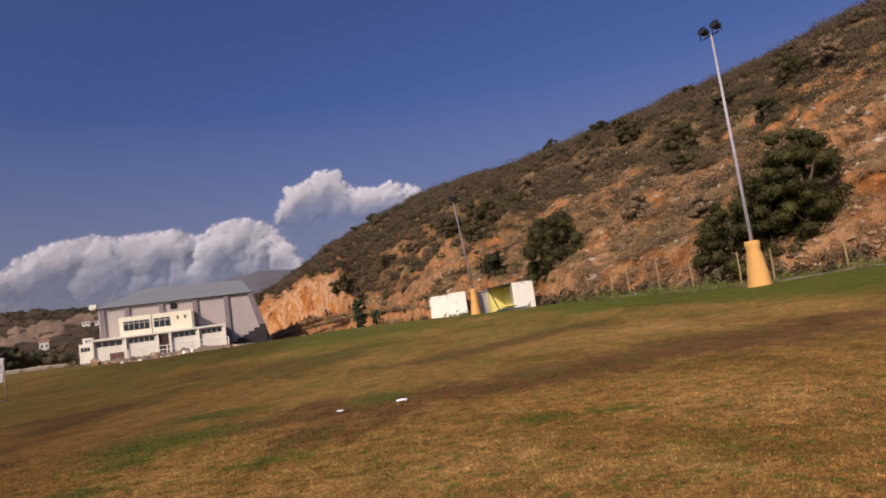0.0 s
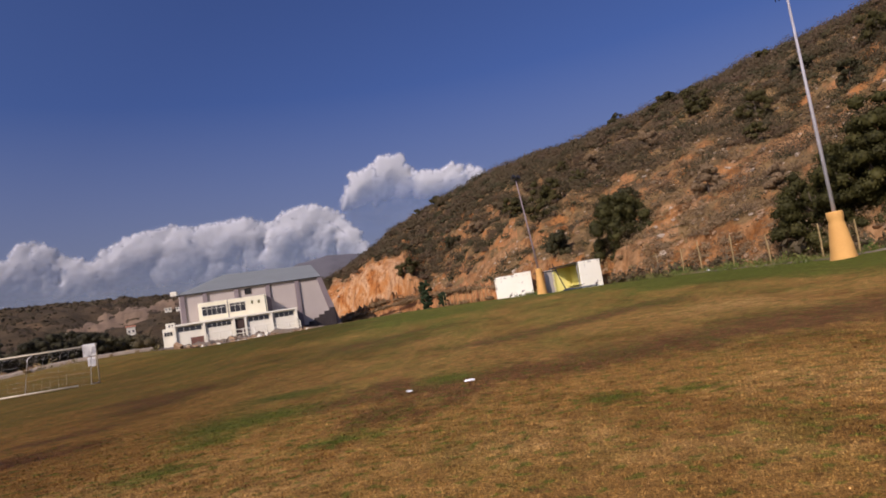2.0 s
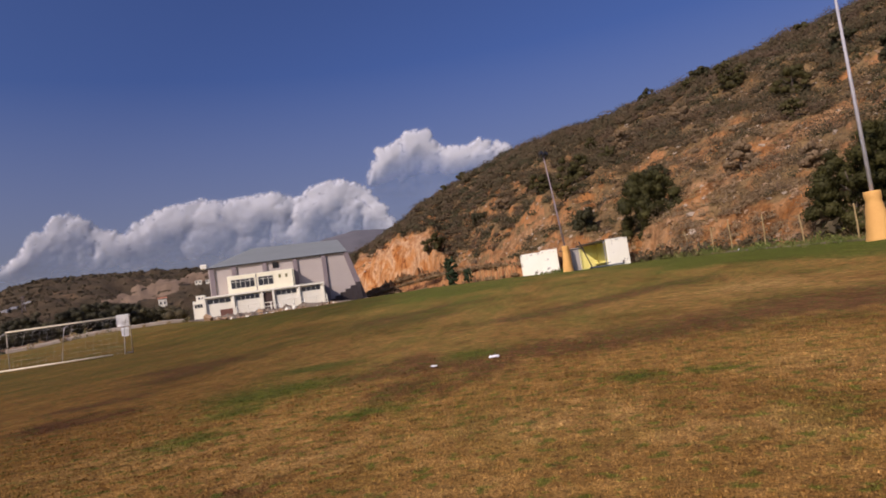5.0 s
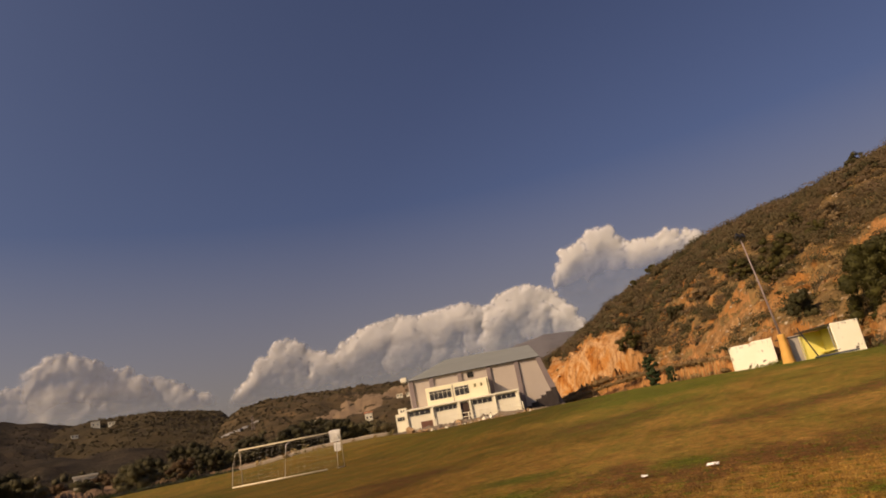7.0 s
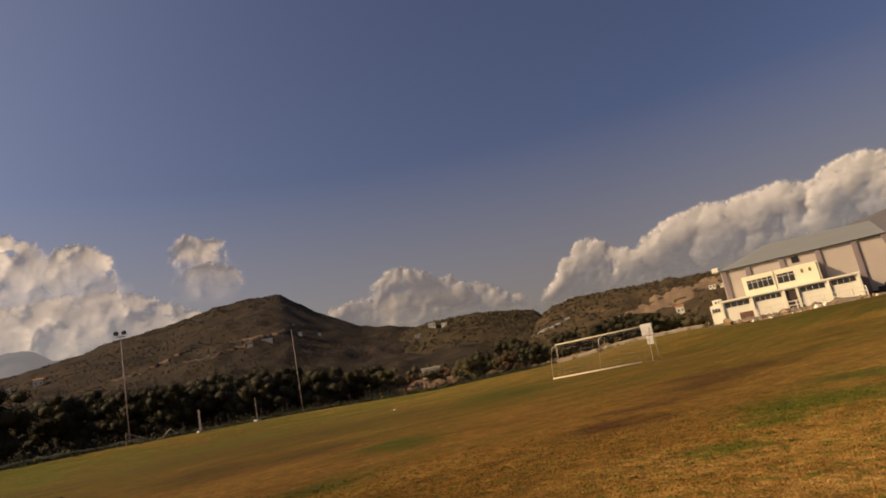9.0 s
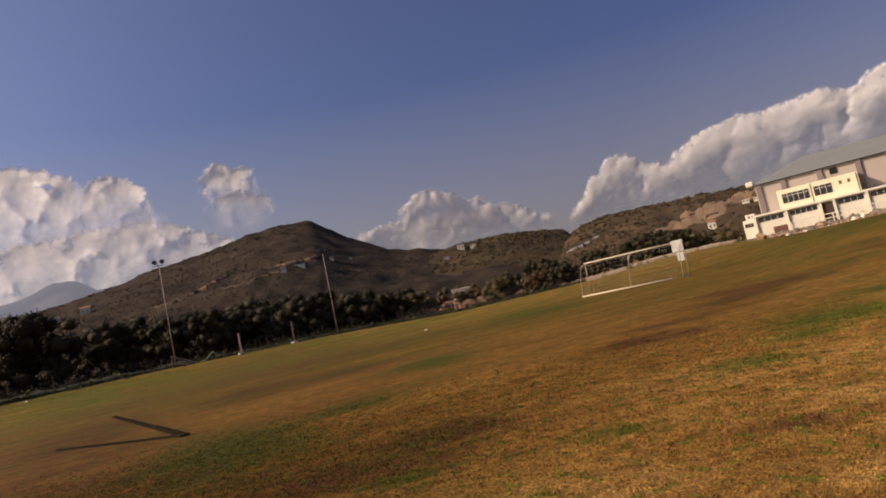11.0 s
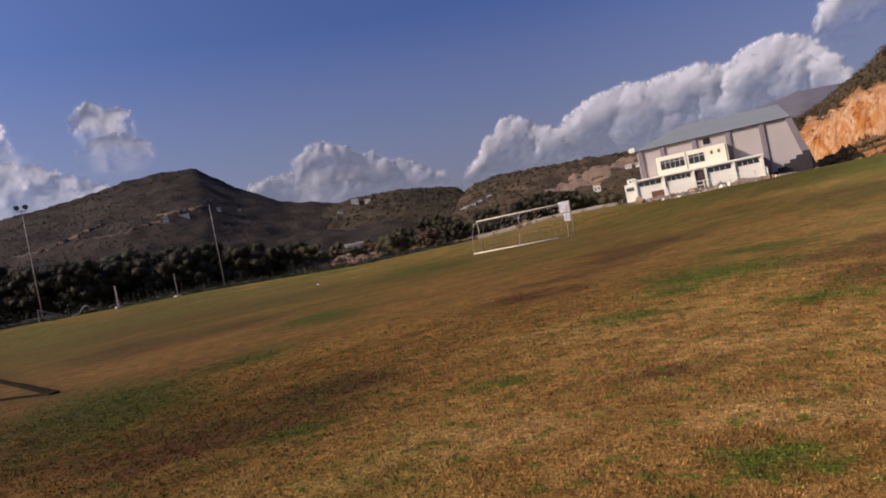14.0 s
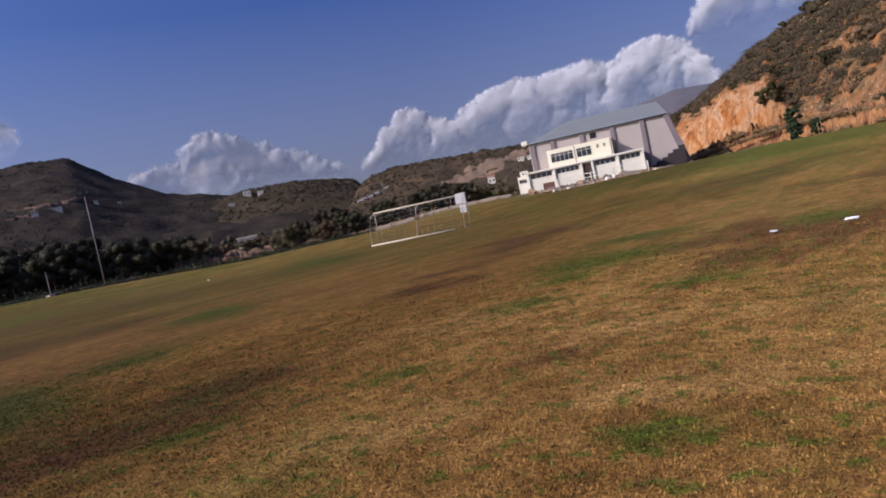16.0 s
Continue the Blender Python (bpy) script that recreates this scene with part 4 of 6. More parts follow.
def on_hill(h, az, el):
    """Where the line of sight meets a hill."""
    f, r1 = float(h.at(h.foot, az)), float(h.at(h.ridge, az))
    for r in np.linspace(f + 5, r1, 160):
        if float(h.height(np.array([az]), np.array([r]))[0]) > EYE.z + r * math.tan(radians(el)):
            break
    p = polar(az, r)
    p.z = float(h.height(np.array([az]), np.array([r]))[0])
    return p


# ---------- trees ----------


def tree(name, label, category, place, height, spread, seed, material, clumps=34, per=70, leaf=0.16, low=0.18, group="", shape="round"):
    """A tapered trunk with limbs, and a crown of leaf clumps with gaps and an uneven outline."""
    rng = np.random.default_rng(seed)
    t = thing(name, label, category, place, rng.uniform(0, 360), group)
    bm = bmesh.new()
    lean = rng.normal(size=2) * 0.05 * height
    top = height * 0.72
    tube(bm, [(lean[0] * k * k, lean[1] * k * k, top * k - 0.15) for k in (0, 0.25, 0.5, 0.75, 1)], [height * 0.035 * (1.15 - k) + 0.02 for k in (0, 0.25, 0.5, 0.75, 1)], 7)
    for k in range(6):
        b = rng.uniform(0, 2 * math.pi)
        z0 = height * rng.uniform(0.15, 0.55)
        out = spread * rng.uniform(0.5, 0.85)
        s = Vector((lean[0] * (z0 / top) ** 2, lean[1] * (z0 / top) ** 2, z0))
        e = Vector((out * math.cos(b), out * math.sin(b), z0 + height * rng.uniform(0.12, 0.32)))
        tube(bm, [s, s.lerp(e, 0.5) + Vector((0, 0, -0.03 * height)), e], [height * 0.017, height * 0.011, height * 0.004], 5)
    part("trunk", bm, M_BARK, t, smooth=True)
    c, r = [], []
    for _ in range(clumps):
        b, k = rng.uniform(0, 2 * math.pi), rng.random()
        z = low + (0.93 - low) * k
        if shape == "cone":
            wide = 1.0 - 0.8 * z
        else:
            wide = math.sqrt(max(0.05, 1 - ((z - 0.45) / 0.56) ** 2))
        q = spread * wide * math.sqrt(rng.random()) * rng.uniform(0.75, 1.1)
        c.append((q * math.cos(b), q * math.sin(b), z * height))
        r.append(spread * rng.uniform(0.22, 0.36) * (0.6 if shape == "cone" else 1))
    foliage("crown", rng, c, np.array(r)[:, None] * [1, 1, 0.85], per, leaf, material, t, 0.6, 1, 0.26)
    return t


# olive leaves in a darker tone, with shade put into the colour
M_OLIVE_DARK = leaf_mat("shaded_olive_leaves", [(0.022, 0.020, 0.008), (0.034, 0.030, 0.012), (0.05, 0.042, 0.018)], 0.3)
G = "trees beyond the touchline"
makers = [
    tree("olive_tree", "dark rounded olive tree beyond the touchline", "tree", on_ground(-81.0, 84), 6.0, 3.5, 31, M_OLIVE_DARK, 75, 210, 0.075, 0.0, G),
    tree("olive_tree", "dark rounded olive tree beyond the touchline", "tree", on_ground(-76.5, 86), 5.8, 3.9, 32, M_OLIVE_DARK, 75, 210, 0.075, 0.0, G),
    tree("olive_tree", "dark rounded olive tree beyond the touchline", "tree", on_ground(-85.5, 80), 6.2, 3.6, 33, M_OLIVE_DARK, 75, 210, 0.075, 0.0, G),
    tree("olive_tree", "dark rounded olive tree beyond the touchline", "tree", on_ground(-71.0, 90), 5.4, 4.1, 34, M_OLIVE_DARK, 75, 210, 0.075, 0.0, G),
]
M_OLIVE_PALE = leaf_mat("dusty_olive_leaves", [(0.06, 0.052, 0.024), (0.092, 0.080, 0.038), (0.12, 0.10, 0.048)], 0.3)
M_RUSSET = leaf_mat("russet_leaves", [(0.07, 0.042, 0.022), (0.10, 0.06, 0.03), (0.075, 0.052, 0.026)], 0.3)
pale_makers = [
    tree("olive_tree", "dusty grey-green olive tree beyond the touchline", "tree", on_ground(-60.4, 104), 4.2, 3.0, 36, M_OLIVE_PALE, 40, 380, 0.075, 0.0, G),
    tree("olive_tree", "dusty grey-green olive tree beyond the touchline", "tree", on_ground(-52.8, 108), 4.0, 3.1, 37, M_OLIVE_PALE, 40, 380, 0.075, 0.0, G),
    tree("almond_tree", "small russet-leaved almond tree beyond the touchline", "tree", on_ground(-49.6, 110), 3.6, 2.2, 38, M_RUSSET, 40, 380, 0.07, 0.0, G),
]
rng = np.random.default_rng(35)
# bearing, distance, height factor
FAR_ROW = [(-97, 78, 1.0), (-93.5, 80, 0.95), (-91, 76, 1.05), (-88.4, 84, 0.95), (-87, 92, 1.1), (-83.4, 88, 1.0), (-82.2, 95, 1.05), (-79.2, 88, 0.95), (-78, 82, 0.85),
           (-75, 92, 1.0), (-73.3, 86, 0.8), (-72.2, 97, 1.0), (-69.4, 94, 0.95), (-67.6, 100, 1.0), (-66, 94, 0.8), (-64.2, 102, 0.95), (-62.8, 108, 0.8), (-61.3, 115, 0.9)]
GROVE = [(-59.6, 112, 0.6), (-58.3, 125, 0.85), (-56.4, 120, 0.7), (-54.8, 130, 0.9), (-53.4, 116, 0.7), (-52, 124, 0.8), (-50.6, 118, 0.75), (-49.3, 130, 0.85), (-48, 122, 0.7),
         (-46.7, 128, 0.8), (-45.2, 136, 0.85), (-43.6, 130, 0.8), (-42, 138, 0.85), (-40.4, 140, 0.85), (-38.8, 146, 0.9), (-37.2, 142, 0.8), (-35.6, 150, 0.75), (-34.2, 146, 0.6)]
# a nearer line behind the goal
NEAR_LINE = [(-47.4 + 1.55 * k, 114 + 1.9 * k, 0.68 - 0.06 * math.cos(2.4 * k)) for k in range(9)]
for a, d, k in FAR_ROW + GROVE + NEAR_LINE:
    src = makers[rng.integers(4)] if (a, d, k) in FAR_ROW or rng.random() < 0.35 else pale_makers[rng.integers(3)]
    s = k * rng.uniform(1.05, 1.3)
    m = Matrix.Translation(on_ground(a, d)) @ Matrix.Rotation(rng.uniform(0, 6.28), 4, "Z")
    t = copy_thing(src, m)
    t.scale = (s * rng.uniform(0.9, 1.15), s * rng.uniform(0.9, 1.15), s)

# woods between the olive row and the hills
n = 520
a = rng.uniform(-100, -33, n)
r = rng.uniform(118, 330, n)
p = np.stack([r * np.sin(np.radians(a)), r * np.cos(np.radians(a)), np.zeros(n)], -1)
for h in (MOUNT, MID, EAST):
    inside = (a > h.az[0]) & (a < h.az[-1]) & (r > h.at(h.foot, a) + 2)
    p[inside, 2] = np.maximum(p[inside, 2], h.height(a[inside], r[inside]))
p[:, 2] = np.maximum(p[:, 2], ground_z(p[:, 0], p[:, 1]))
s = rng.uniform(1.6, 3.0, n)
p[:, 2] += s * 0.75
M_DRYWOOD = leaf_mat("dry_grove_leaves", [(0.042, 0.037, 0.018), (0.07, 0.058, 0.028), (0.10, 0.07, 0.034)], 0.12)
for label, pick, mat in (("dark olive groves and woodland below the mountain", a < -63, M_OLIVE), ("dry khaki groves and scrub below the low hills", a >= -63, M_DRYWOOD)):
    tagged(foliage("woodland", rng, p[pick], s[pick][:, None] * [1, 1, 0.95], 150, 0.17, mat), label, "woodland", kind="stuff")

tree("carob_tree", "tall dark green carob tree behind the fence", "tree", on_ground(26.9, 41, 0.3), 8.0, 2.2, 41, M_CAROB, 140, 230, 0.06, 0.0)
tree("carob_tree", "broad dark green carob bush behind the floodlight pole", "tree", on_ground(21.6, 41, 0.3), 4.9, 2.1, 42, M_CAROB, 75, 300, 0.06, 0.0)
tree("carob_tree", "broad dark green carob bush behind the floodlight pole", "tree", on_ground(24.2, 42, 0.3), 6.0, 2.0, 46, M_CAROB, 75, 300, 0.06, 0.0)
tree("carob_tree", "bushy green tree behind the dugout", "tree", on_ground(7.3, 62, 0.2), 8.3, 3.0, 43, M_CAROB, 130, 260, 0.07, 0.0)
tree("cypress", "small dark columnar cypress at the foot of the bank", "tree", on_ground(-10.5, 90), 4.3, 0.95, 44, M_CYPRESS, 80, 110, 0.09, 0.0)
tree("shrub", "small dark bush beside the cypress", "shrub", on_ground(-9.1, 90), 2.2, 0.8, 45, M_CYPRESS, 24, 80, 0.13, 0.1)

# single bushes that stand out on the hillside: bearing, rise, half-width in degrees, foliage
M_LENTISK = leaf_mat("lentisk_leaves", [(0.036, 0.033, 0.008), (0.056, 0.048, 0.013), (0.076, 0.063, 0.020)], 0.5)
BUSHES = [(1.4, 7.6, 1.5, 0), (-1.5, 7.1, 1.1, 0), (0.4, 6.3, 1.1, 0), (4.3, 9.0, 0.7, 0), (3.2, 10.0, 0.7, 0), (-11.8, 3.2, 1.0, 0), (1.7, 3.0, 1.3, 1), (19.0, 10.7, 1.4, 0), (18.6, 9.0, 1.0, 0), (15.0, 12.3, 1.2, 0),
          (14.6, 13.6, 0.8, 0), (12.6, 13.4, 0.9, 1), (20.4, 14.9, 0.8, 0), (8.3, 12.9, 0.8, 1), (7.8, 6.1, 1.2, 1), (14.5, 6.0, 1.5, 2), (19.4, 5.2, 1.2, 2), (11.7, 13.3, 0.6, 0), (28.0, 13.9, 1.6, 0), (25.6, 11.6, 1.2, 1),
          (-8.3, 9.3, 0.5, 0), (-10.0, 8.4, 0.5, 0), (-5.0, 6.0, 0.9, 2), (-7.4, 5.0, 0.8, 1), (6.0, 9.6, 1.0, 2), (10.6, 10.4, 1.1, 2), (22.8, 12.8, 1.2, 1), (30.5, 14.6, 1.3, 2)]
for k, (az, el, half, sort) in enumerate(BUSHES):
    p = on_hill(HILL, az, el)
    wide = math.hypot(p.x, p.y) * math.tan(radians(half))
    word, mat = (("dark green lentisk bush", M_LENTISK), ("olive-green bush", M_OLIVE), ("dry brown thorn bush", M_THORN))[sort]
    tree("bush", word + " on the rocky hillside", "bush", p, wide * 1.45, wide, 300 + k, mat, 26, 170, 0.045 + 0.0006 * math.hypot(p.x, p.y), 0.02, "bushes on the hillside")

# ---------- floodlight poles ----------
M_MAUVEPOLE = plain("dull_mauve_pole", (0.21, 0.165, 0.17), (0.31, 0.25, 0.25), 2.0, 20, 0.7, 0.2)
M_RUSTDARK = plain("dark_rust", (0.05, 0.035, 0.027), (0.10, 0.07, 0.05), 2.0, 20, 0.9)
M_RUSTPOLE = plain("rusty_pole", (0.22, 0.175, 0.165), (0.33, 0.275, 0.26), 2.0, 20, 0.7, 0.2)


def floodlight(label, az, d, height, block_h, turn, block=True, girth=1.0, metal=M_STEEL, lean=0.0):
    p = on_ground(az, d)
    t = thing("floodlight_pole", label, "floodlight", p, turn, "floodlights round the pitch")
    z0 = 0.0
    if block:
        bm = bmesh.new()
        prof = [(-0.2, 0.50), (0.0, 0.50), (0.16, 0.475), (0.40, 0.44), (0.62, 0.425), (0.80, 0.385), (block_h * 0.60, 0.345), (block_h * 0.74, 0.30), (block_h * 0.80, 0.275), (block_h * 0.86, 0.31), (block_h * 0.96, 0.315), (block_h, 0.29), (block_h + 0.01, 0.1)]
        rings = []
        for z, r in prof:
            ring = []
            for k in range(20):
                c, e = math.cos(k * math.pi / 10), math.sin(k * math.pi / 10)
                w = girth * r * (1 + 0.09 * noise.noise(Vector((c * 1.5, e * 1.5, z * 1.6 + d))))
                ring.append(bm.verts.new((w * c * 1.05, w * e * 0.95, z)))
            rings.append(ring)
        for q, s in zip(rings, rings[1:]):
            for k in range(20):
                bm.faces.new((q[k], q[(k + 1) % 20], s[(k + 1) % 20], s[k]))
        bm.faces.new(rings[0][::-1])
        bm.faces.new(rings[-1])
        part("base_block", bm, M_OCHRE, t, "ochre-painted concrete base", True)
        z0 = block_h - 0.1
    # a pole out of plumb leans towards the pitch
    a, b = radians(az), radians(turn)
    off = Vector((-math.cos(a), math.sin(a), 0)) * lean
    off = Vector((off.x * math.cos(b) + off.y * math.sin(b), off.y * math.cos(b) - off.x * math.sin(b), 0))
    g = girth if block else 0.75
    part("pole", tube(bmesh.new(), [Vector((0, 0, z0 - 0.1)), off * 0.5 + Vector((0, 0, z0 + (height - z0) * 0.5)), off + Vector((0, 0, height - 0.35))], [q * g for q in (0.085, 0.066, 0.046)], 10), metal, t, smooth=True)
    part("crossarm", tube(bmesh.new(), [off + Vector((-0.42, 0, height - 0.4)), off + Vector((0.42, 0, height - 0.4))], 0.035, 8), M_DARK, t)
    for s in (-1, 1):
        tilt = Matrix.Translation(off + Vector((s * 0.34, 0, height - 0.1))) @ Matrix.Rotation(radians(-28), 4, "X") @ Matrix.Scale(0.86, 4)
        bm = bmesh.new()
        rings = []
        for y, r in ((0.24, 0.09), (0.16, 0.16), (0.0, 0.21), (-0.14, 0.26), (-0.19, 0.265), (-0.19, 0.235), (-0.16, 0.235)):
            rings.append([bm.verts.new(tilt @ Vector((r * math.cos(k * math.pi / 7), y, r * math.sin(k * math.pi / 7) * 0.9))) for k in range(14)])
        for q, w in zip(rings, rings[1:]):
            for k in range(14):
                bm.faces.new((q[k], q[(k + 1) % 14], w[(k + 1) % 14], w[k]))
        bm.faces.new(rings[0])
        bmesh.ops.recalc_face_normals(bm, faces=bm.faces[:])
        lamp = part("lamp", bm, M_DARK, t, "dark floodlight lamp head")
        bm = bmesh.new()
        bm.faces.new([bm.verts.new(tilt @ Vector((0.234 * math.cos(k * math.pi / 7), -0.165, 0.21 * math.sin(k * math.pi / 7)))) for k in range(14)])
        part("lamp_glass", bm, M_GLASS, lamp)
        for x in (-0.285, 0.27):
            part("bracket", boxed(off.x + s * 0.34 + 0.86 * x, off.y - 0.025, height - 0.42, off.x + s * 0.34 + 0.86 * x + 0.015, off.y + 0.025, height - 0.08), M_DARK, t)
    return t


floodlight("tall floodlight pole on an ochre concrete base", 22.75, 31, 11.7, 1.95, -62)
floodlight("tall floodlight pole on an ochre concrete base beside the dugout", -0.4, 55, 10.2, 2.15, 60, True, 0.95, metal=M_MAUVEPOLE, lean=0.6)
floodlight("tall rusty floodlight pole beyond the touchline", -67.5, 76, 9.9, 0, 60, False, metal=M_RUSTPOLE)
floodlight("tall rusty floodlight pole beyond the touchline", -80.7, 67, 10.2, 0, 70, False, metal=M_RUSTPOLE)

# ---------- goals ----------
M_GOALPOST = plain("weathered_post_paint", (0.22, 0.17, 0.10), (0.38, 0.31, 0.21), 1.5, 20, 0.7)


M_CREAM = plain("cream_paint", (0.52, 0.44, 0.29), (0.68, 0.60, 0.43), 2.0, 30, 0.6, wear=(0.28, 0.19, 0.1), wear_at=0.66)


def goal(label, corner, turn):
    """A full-size goal: posts, crossbar, ground bar and stanchions with a sagging net. Local x runs along the goal line, +y to the back."""
    t = thing("football_goal", label, "goal", corner, turn, "football goals")
    w, h, dep = 7.32, 2.44, 1.7
    for x in (0, w):
        part("post", tube(bmesh.new(), [(x, 0, -0.05), (x, 0, h)], 0.04, 10), M_GOALPOST, t, smooth=True)
        part("stanchion", tube(bmesh.new(), [(x, 0, h - 0.04), (x, dep * 0.45, h * 0.92), (x, dep * 0.8, h * 0.6), (x, dep, 0.05)], 0.025, 6), M_NET, t, smooth=True)
        part("side_bar", tube(bmesh.new(), [(x, 0, 0.05), (x, dep, 0.05)], 0.03, 6), M_GOAL, t)
    part("crossbar", tube(bmesh.new(), [(-0.06, 0, h), (w + 0.06, 0, h)], 0.05, 10), M_CREAM, t, smooth=True)
    part("ground_bar", tube(bmesh.new(), [(w * 0.1, dep, 0.07), (w, dep, 0.07)], 0.06, 8), M_CREAM, t, smooth=True)
    part("middle_stay", tube(bmesh.new(), [(w / 2, 0, h - 0.05), (w / 2, dep * 0.5, h * 0.88), (w / 2, dep, 0.05)], 0.03, 6), M_NET, t, smooth=True)
    bm = bmesh.new()
    prof = [(0.02, h - 0.06), (dep * 0.45, h * 0.9), (dep * 0.78, h * 0.58), (dep * 0.93, h * 0.28), (dep - 0.02, 0.08)]
    for i in range(17):
        x = w * i / 16
        sag = 0.06 * math.sin(i * 1.7)
        tube(bm, [(x, y, z - sag * (0 < k < 4)) for k, (y, z) in enumerate(prof)], 0.0034, 3, False)
    for k in range(11):
        u = k / 10 * 4
        i, q = min(int(u), 3), u - min(int(u), 3)
        y, z = (prof[i][j] * (1 - q) + prof[i + 1][j] * q for j in (0, 1))
        tube(bm, [(w * j / 6, y, z - 0.04 * math.sin(j * 2.1 + k)) for j in range(7)], 0.0034, 3, False)
    part("net", bm, M_NET, t, "torn thin grey net")
    return t


GOAL_TURN = 22.0
gp = on_ground(-37.2, 47.6)
goal("white full-size football goal with a torn net", (gp.x, gp.y, gp.z), GOAL_TURN + 180)

cl = on_ground(-37.6, 47.1)
cloth = thing("sheet", "white plastic sheet hanging over the corner of the goal", "sheet", (cl.x, cl.y, cl.z), GOAL_TURN)


def drape(x0, x1, profile, seed):
    """Cloth hanging along a (y, z) profile, creased and with an uneven hem."""
    bm = bmesh.new()
    rows = []
    for k, (y, z) in enumerate(profile):
        row = []
        for i in range(13):
            x = x0 + (x1 - x0) * i / 12
            n = noise.noise(Vector((x * 5, k * 0.35, seed)))
            row.append(bm.verts.new((x * (1 + 0.02 * k * (0.5 + n) / 3), y + 0.07 * n, z + 0.05 * noise.noise(Vector((x * 4, k * 0.6, seed + 9))) * (k > 2))))
        rows.append(row)
    for a, b in zip(rows, rows[1:]):
        for i in range(12):
            bm.faces.new((a[i], a[i + 1], b[i + 1], b[i]))
    bmesh.ops.solidify(bm, geom=bm.faces[:], thickness=0.012)
    bmesh.ops.recalc_face_normals(bm, faces=bm.faces[:])
    return bm


M_SHEET = plain("white_plastic", (0.74, 0.72, 0.66), (0.84, 0.82, 0.76), 3, 20, 0.5)
part("cover", drape(-0.38, 0.36, [(0.32, 2.5), (0.15, 2.55), (-0.08, 2.56), (-0.2, 2.5), (-0.22, 2.3), (-0.2, 2.1), (-0.24, 1.92), (-0.2, 1.78)], 2.0), M_SHEET, cloth, smooth=True)
part("lower_flap", drape(-0.16, 0.3, [(-0.2, 1.7), (-0.22, 1.55), (-0.2, 1.4), (-0.23, 1.25), (-0.2, 1.15)], 5.0), M_SHEET, cloth, smooth=True)

# dark strips laid on the turf, standing in for cast shadow lines
M_SHADOW_LINE = plain("shadow_line_dark", (0.016, 0.013, 0.009), (0.04, 0.032, 0.02), 2.0, 22, 0.95, bump=0.6, depth=0.02)
M_SHADOW_LINE.node_tree.nodes["Principled BSDF"].inputs["Specular IOR Level"].default_value = 0.0
SHADOW_ENDS = [polar(-80.9, 12.7), polar(-85.6, 27.0), polar(-89.6, 17.0)]
pit = thing("shadow_lines", "dark strips standing for cast shadow lines beside bare earth", "pit")
for (pa, pb), wide, n in (((SHADOW_ENDS[0], SHADOW_ENDS[1]), 0.17, 7), ((SHADOW_ENDS[0], SHADOW_ENDS[2]), 0.07, 4)):
    for k in range(n):
        u, v = pa.lerp(pb, (k + 0.01) / n), pa.lerp(pb, (k + 0.99) / n)
        way = (v - u).normalized()
        side = Vector((way.y, -way.x, 0)) * wide / 2
        up = Vector((0, 0, 0.035 + 0.02 * noise.noise(u)))
        bm = bmesh.new()
        low = [bm.verts.new(q - Vector((0, 0, 0.1))) for q in (u - side, u + side, v + side, v - side)]
        top = [bm.verts.new(q + up) for q in (u - side * 0.9, u + side * 0.9, v + side * 0.85, v - side * 0.9)]
        for f in (low[::-1], top, *[(low[j], low[(j + 1) % 4], top[(j + 1) % 4], top[j]) for j in range(4)]):
            bm.faces.new(f)
        bmesh.ops.recalc_face_normals(bm, faces=bm.faces[:])
        # each board piece is one length of the dark shadow strip
        part("board", bm, M_SHADOW_LINE, pit)

# ---------- sports hall ----------
HD = 122.0
hp = on_ground(-25.2, HD)
hp.z = EYE.z + HD * math.tan(radians(0.62))
HT = 25.2
hall = thing("sports_hall", "grey sports hall with mauve pillars and a pale metal roof", "building", hp, HT)


def hx(az):
    """Local x on the hall front for a bearing."""
    return HD * math.tan(radians(0.925 * (az + 25.2)))


def hz(el):
    return EYE.z + HD * math.tan(radians(el)) - hp.z


XL, XR, XB = hx(-31.4), hx(-19.1), hx(-17.7)
EAVE, DEPTH = hz(4.65), 22.0
bm = bmesh.new()
front = [(XL, 0, -1.5), (XB - 0.3, 0, -1.5), (XR, 0, EAVE), (XL, 0, EAVE)]
a = [bm.verts.new(v) for v in front]
b = [bm.verts.new((x, DEPTH, z)) for x, y, z in front]
for f in (a, b[::-1], *[(a[k], b[k], b[(k + 1) % 4], a[(k + 1) % 4]) for k in range(4)]):
    bm.faces.new(f)
bmesh.ops.recalc_face_normals(bm, faces=bm.faces[:])
part("wall", bm, M_HALL, hall)
for az in (-31.1, -29.2, -26.5, -23.75, -21.1):
    x = hx(az)
    part("pillar", boxed(x - 0.4, -0.35, -1.5, x + 0.4, 0.05, EAVE - 0.02, bevel=0.03), M_PILLAR, hall, "mauve-grey concrete pillar")
bm = bmesh.new()
q = [(XR - 0.35, EAVE), (XR + 0.5, EAVE), (XB + 0.6, -1.5), (XB - 0.6, -1.5)]
a = [bm.verts.new((x, -0.4, z)) for x, z in q]
b = [bm.verts.new((x, 0.3, z)) for x, z in q]
for f in (a, b[::-1], *[(a[k], b[k], b[(k + 1) % 4], a[(k + 1) % 4]) for k in range(4)]):
    bm.faces.new(f)
bmesh.ops.recalc_face_normals(bm, faces=bm.faces[:])
part("buttress", bm, M_PILLAR, hall, "leaning mauve-grey concrete buttress")
bm = bmesh.new()
RH = hz(6.2) * (HD + DEPTH * 0.6) / HD - 0.9
XH = XL + 0.3 * (XR - XL)
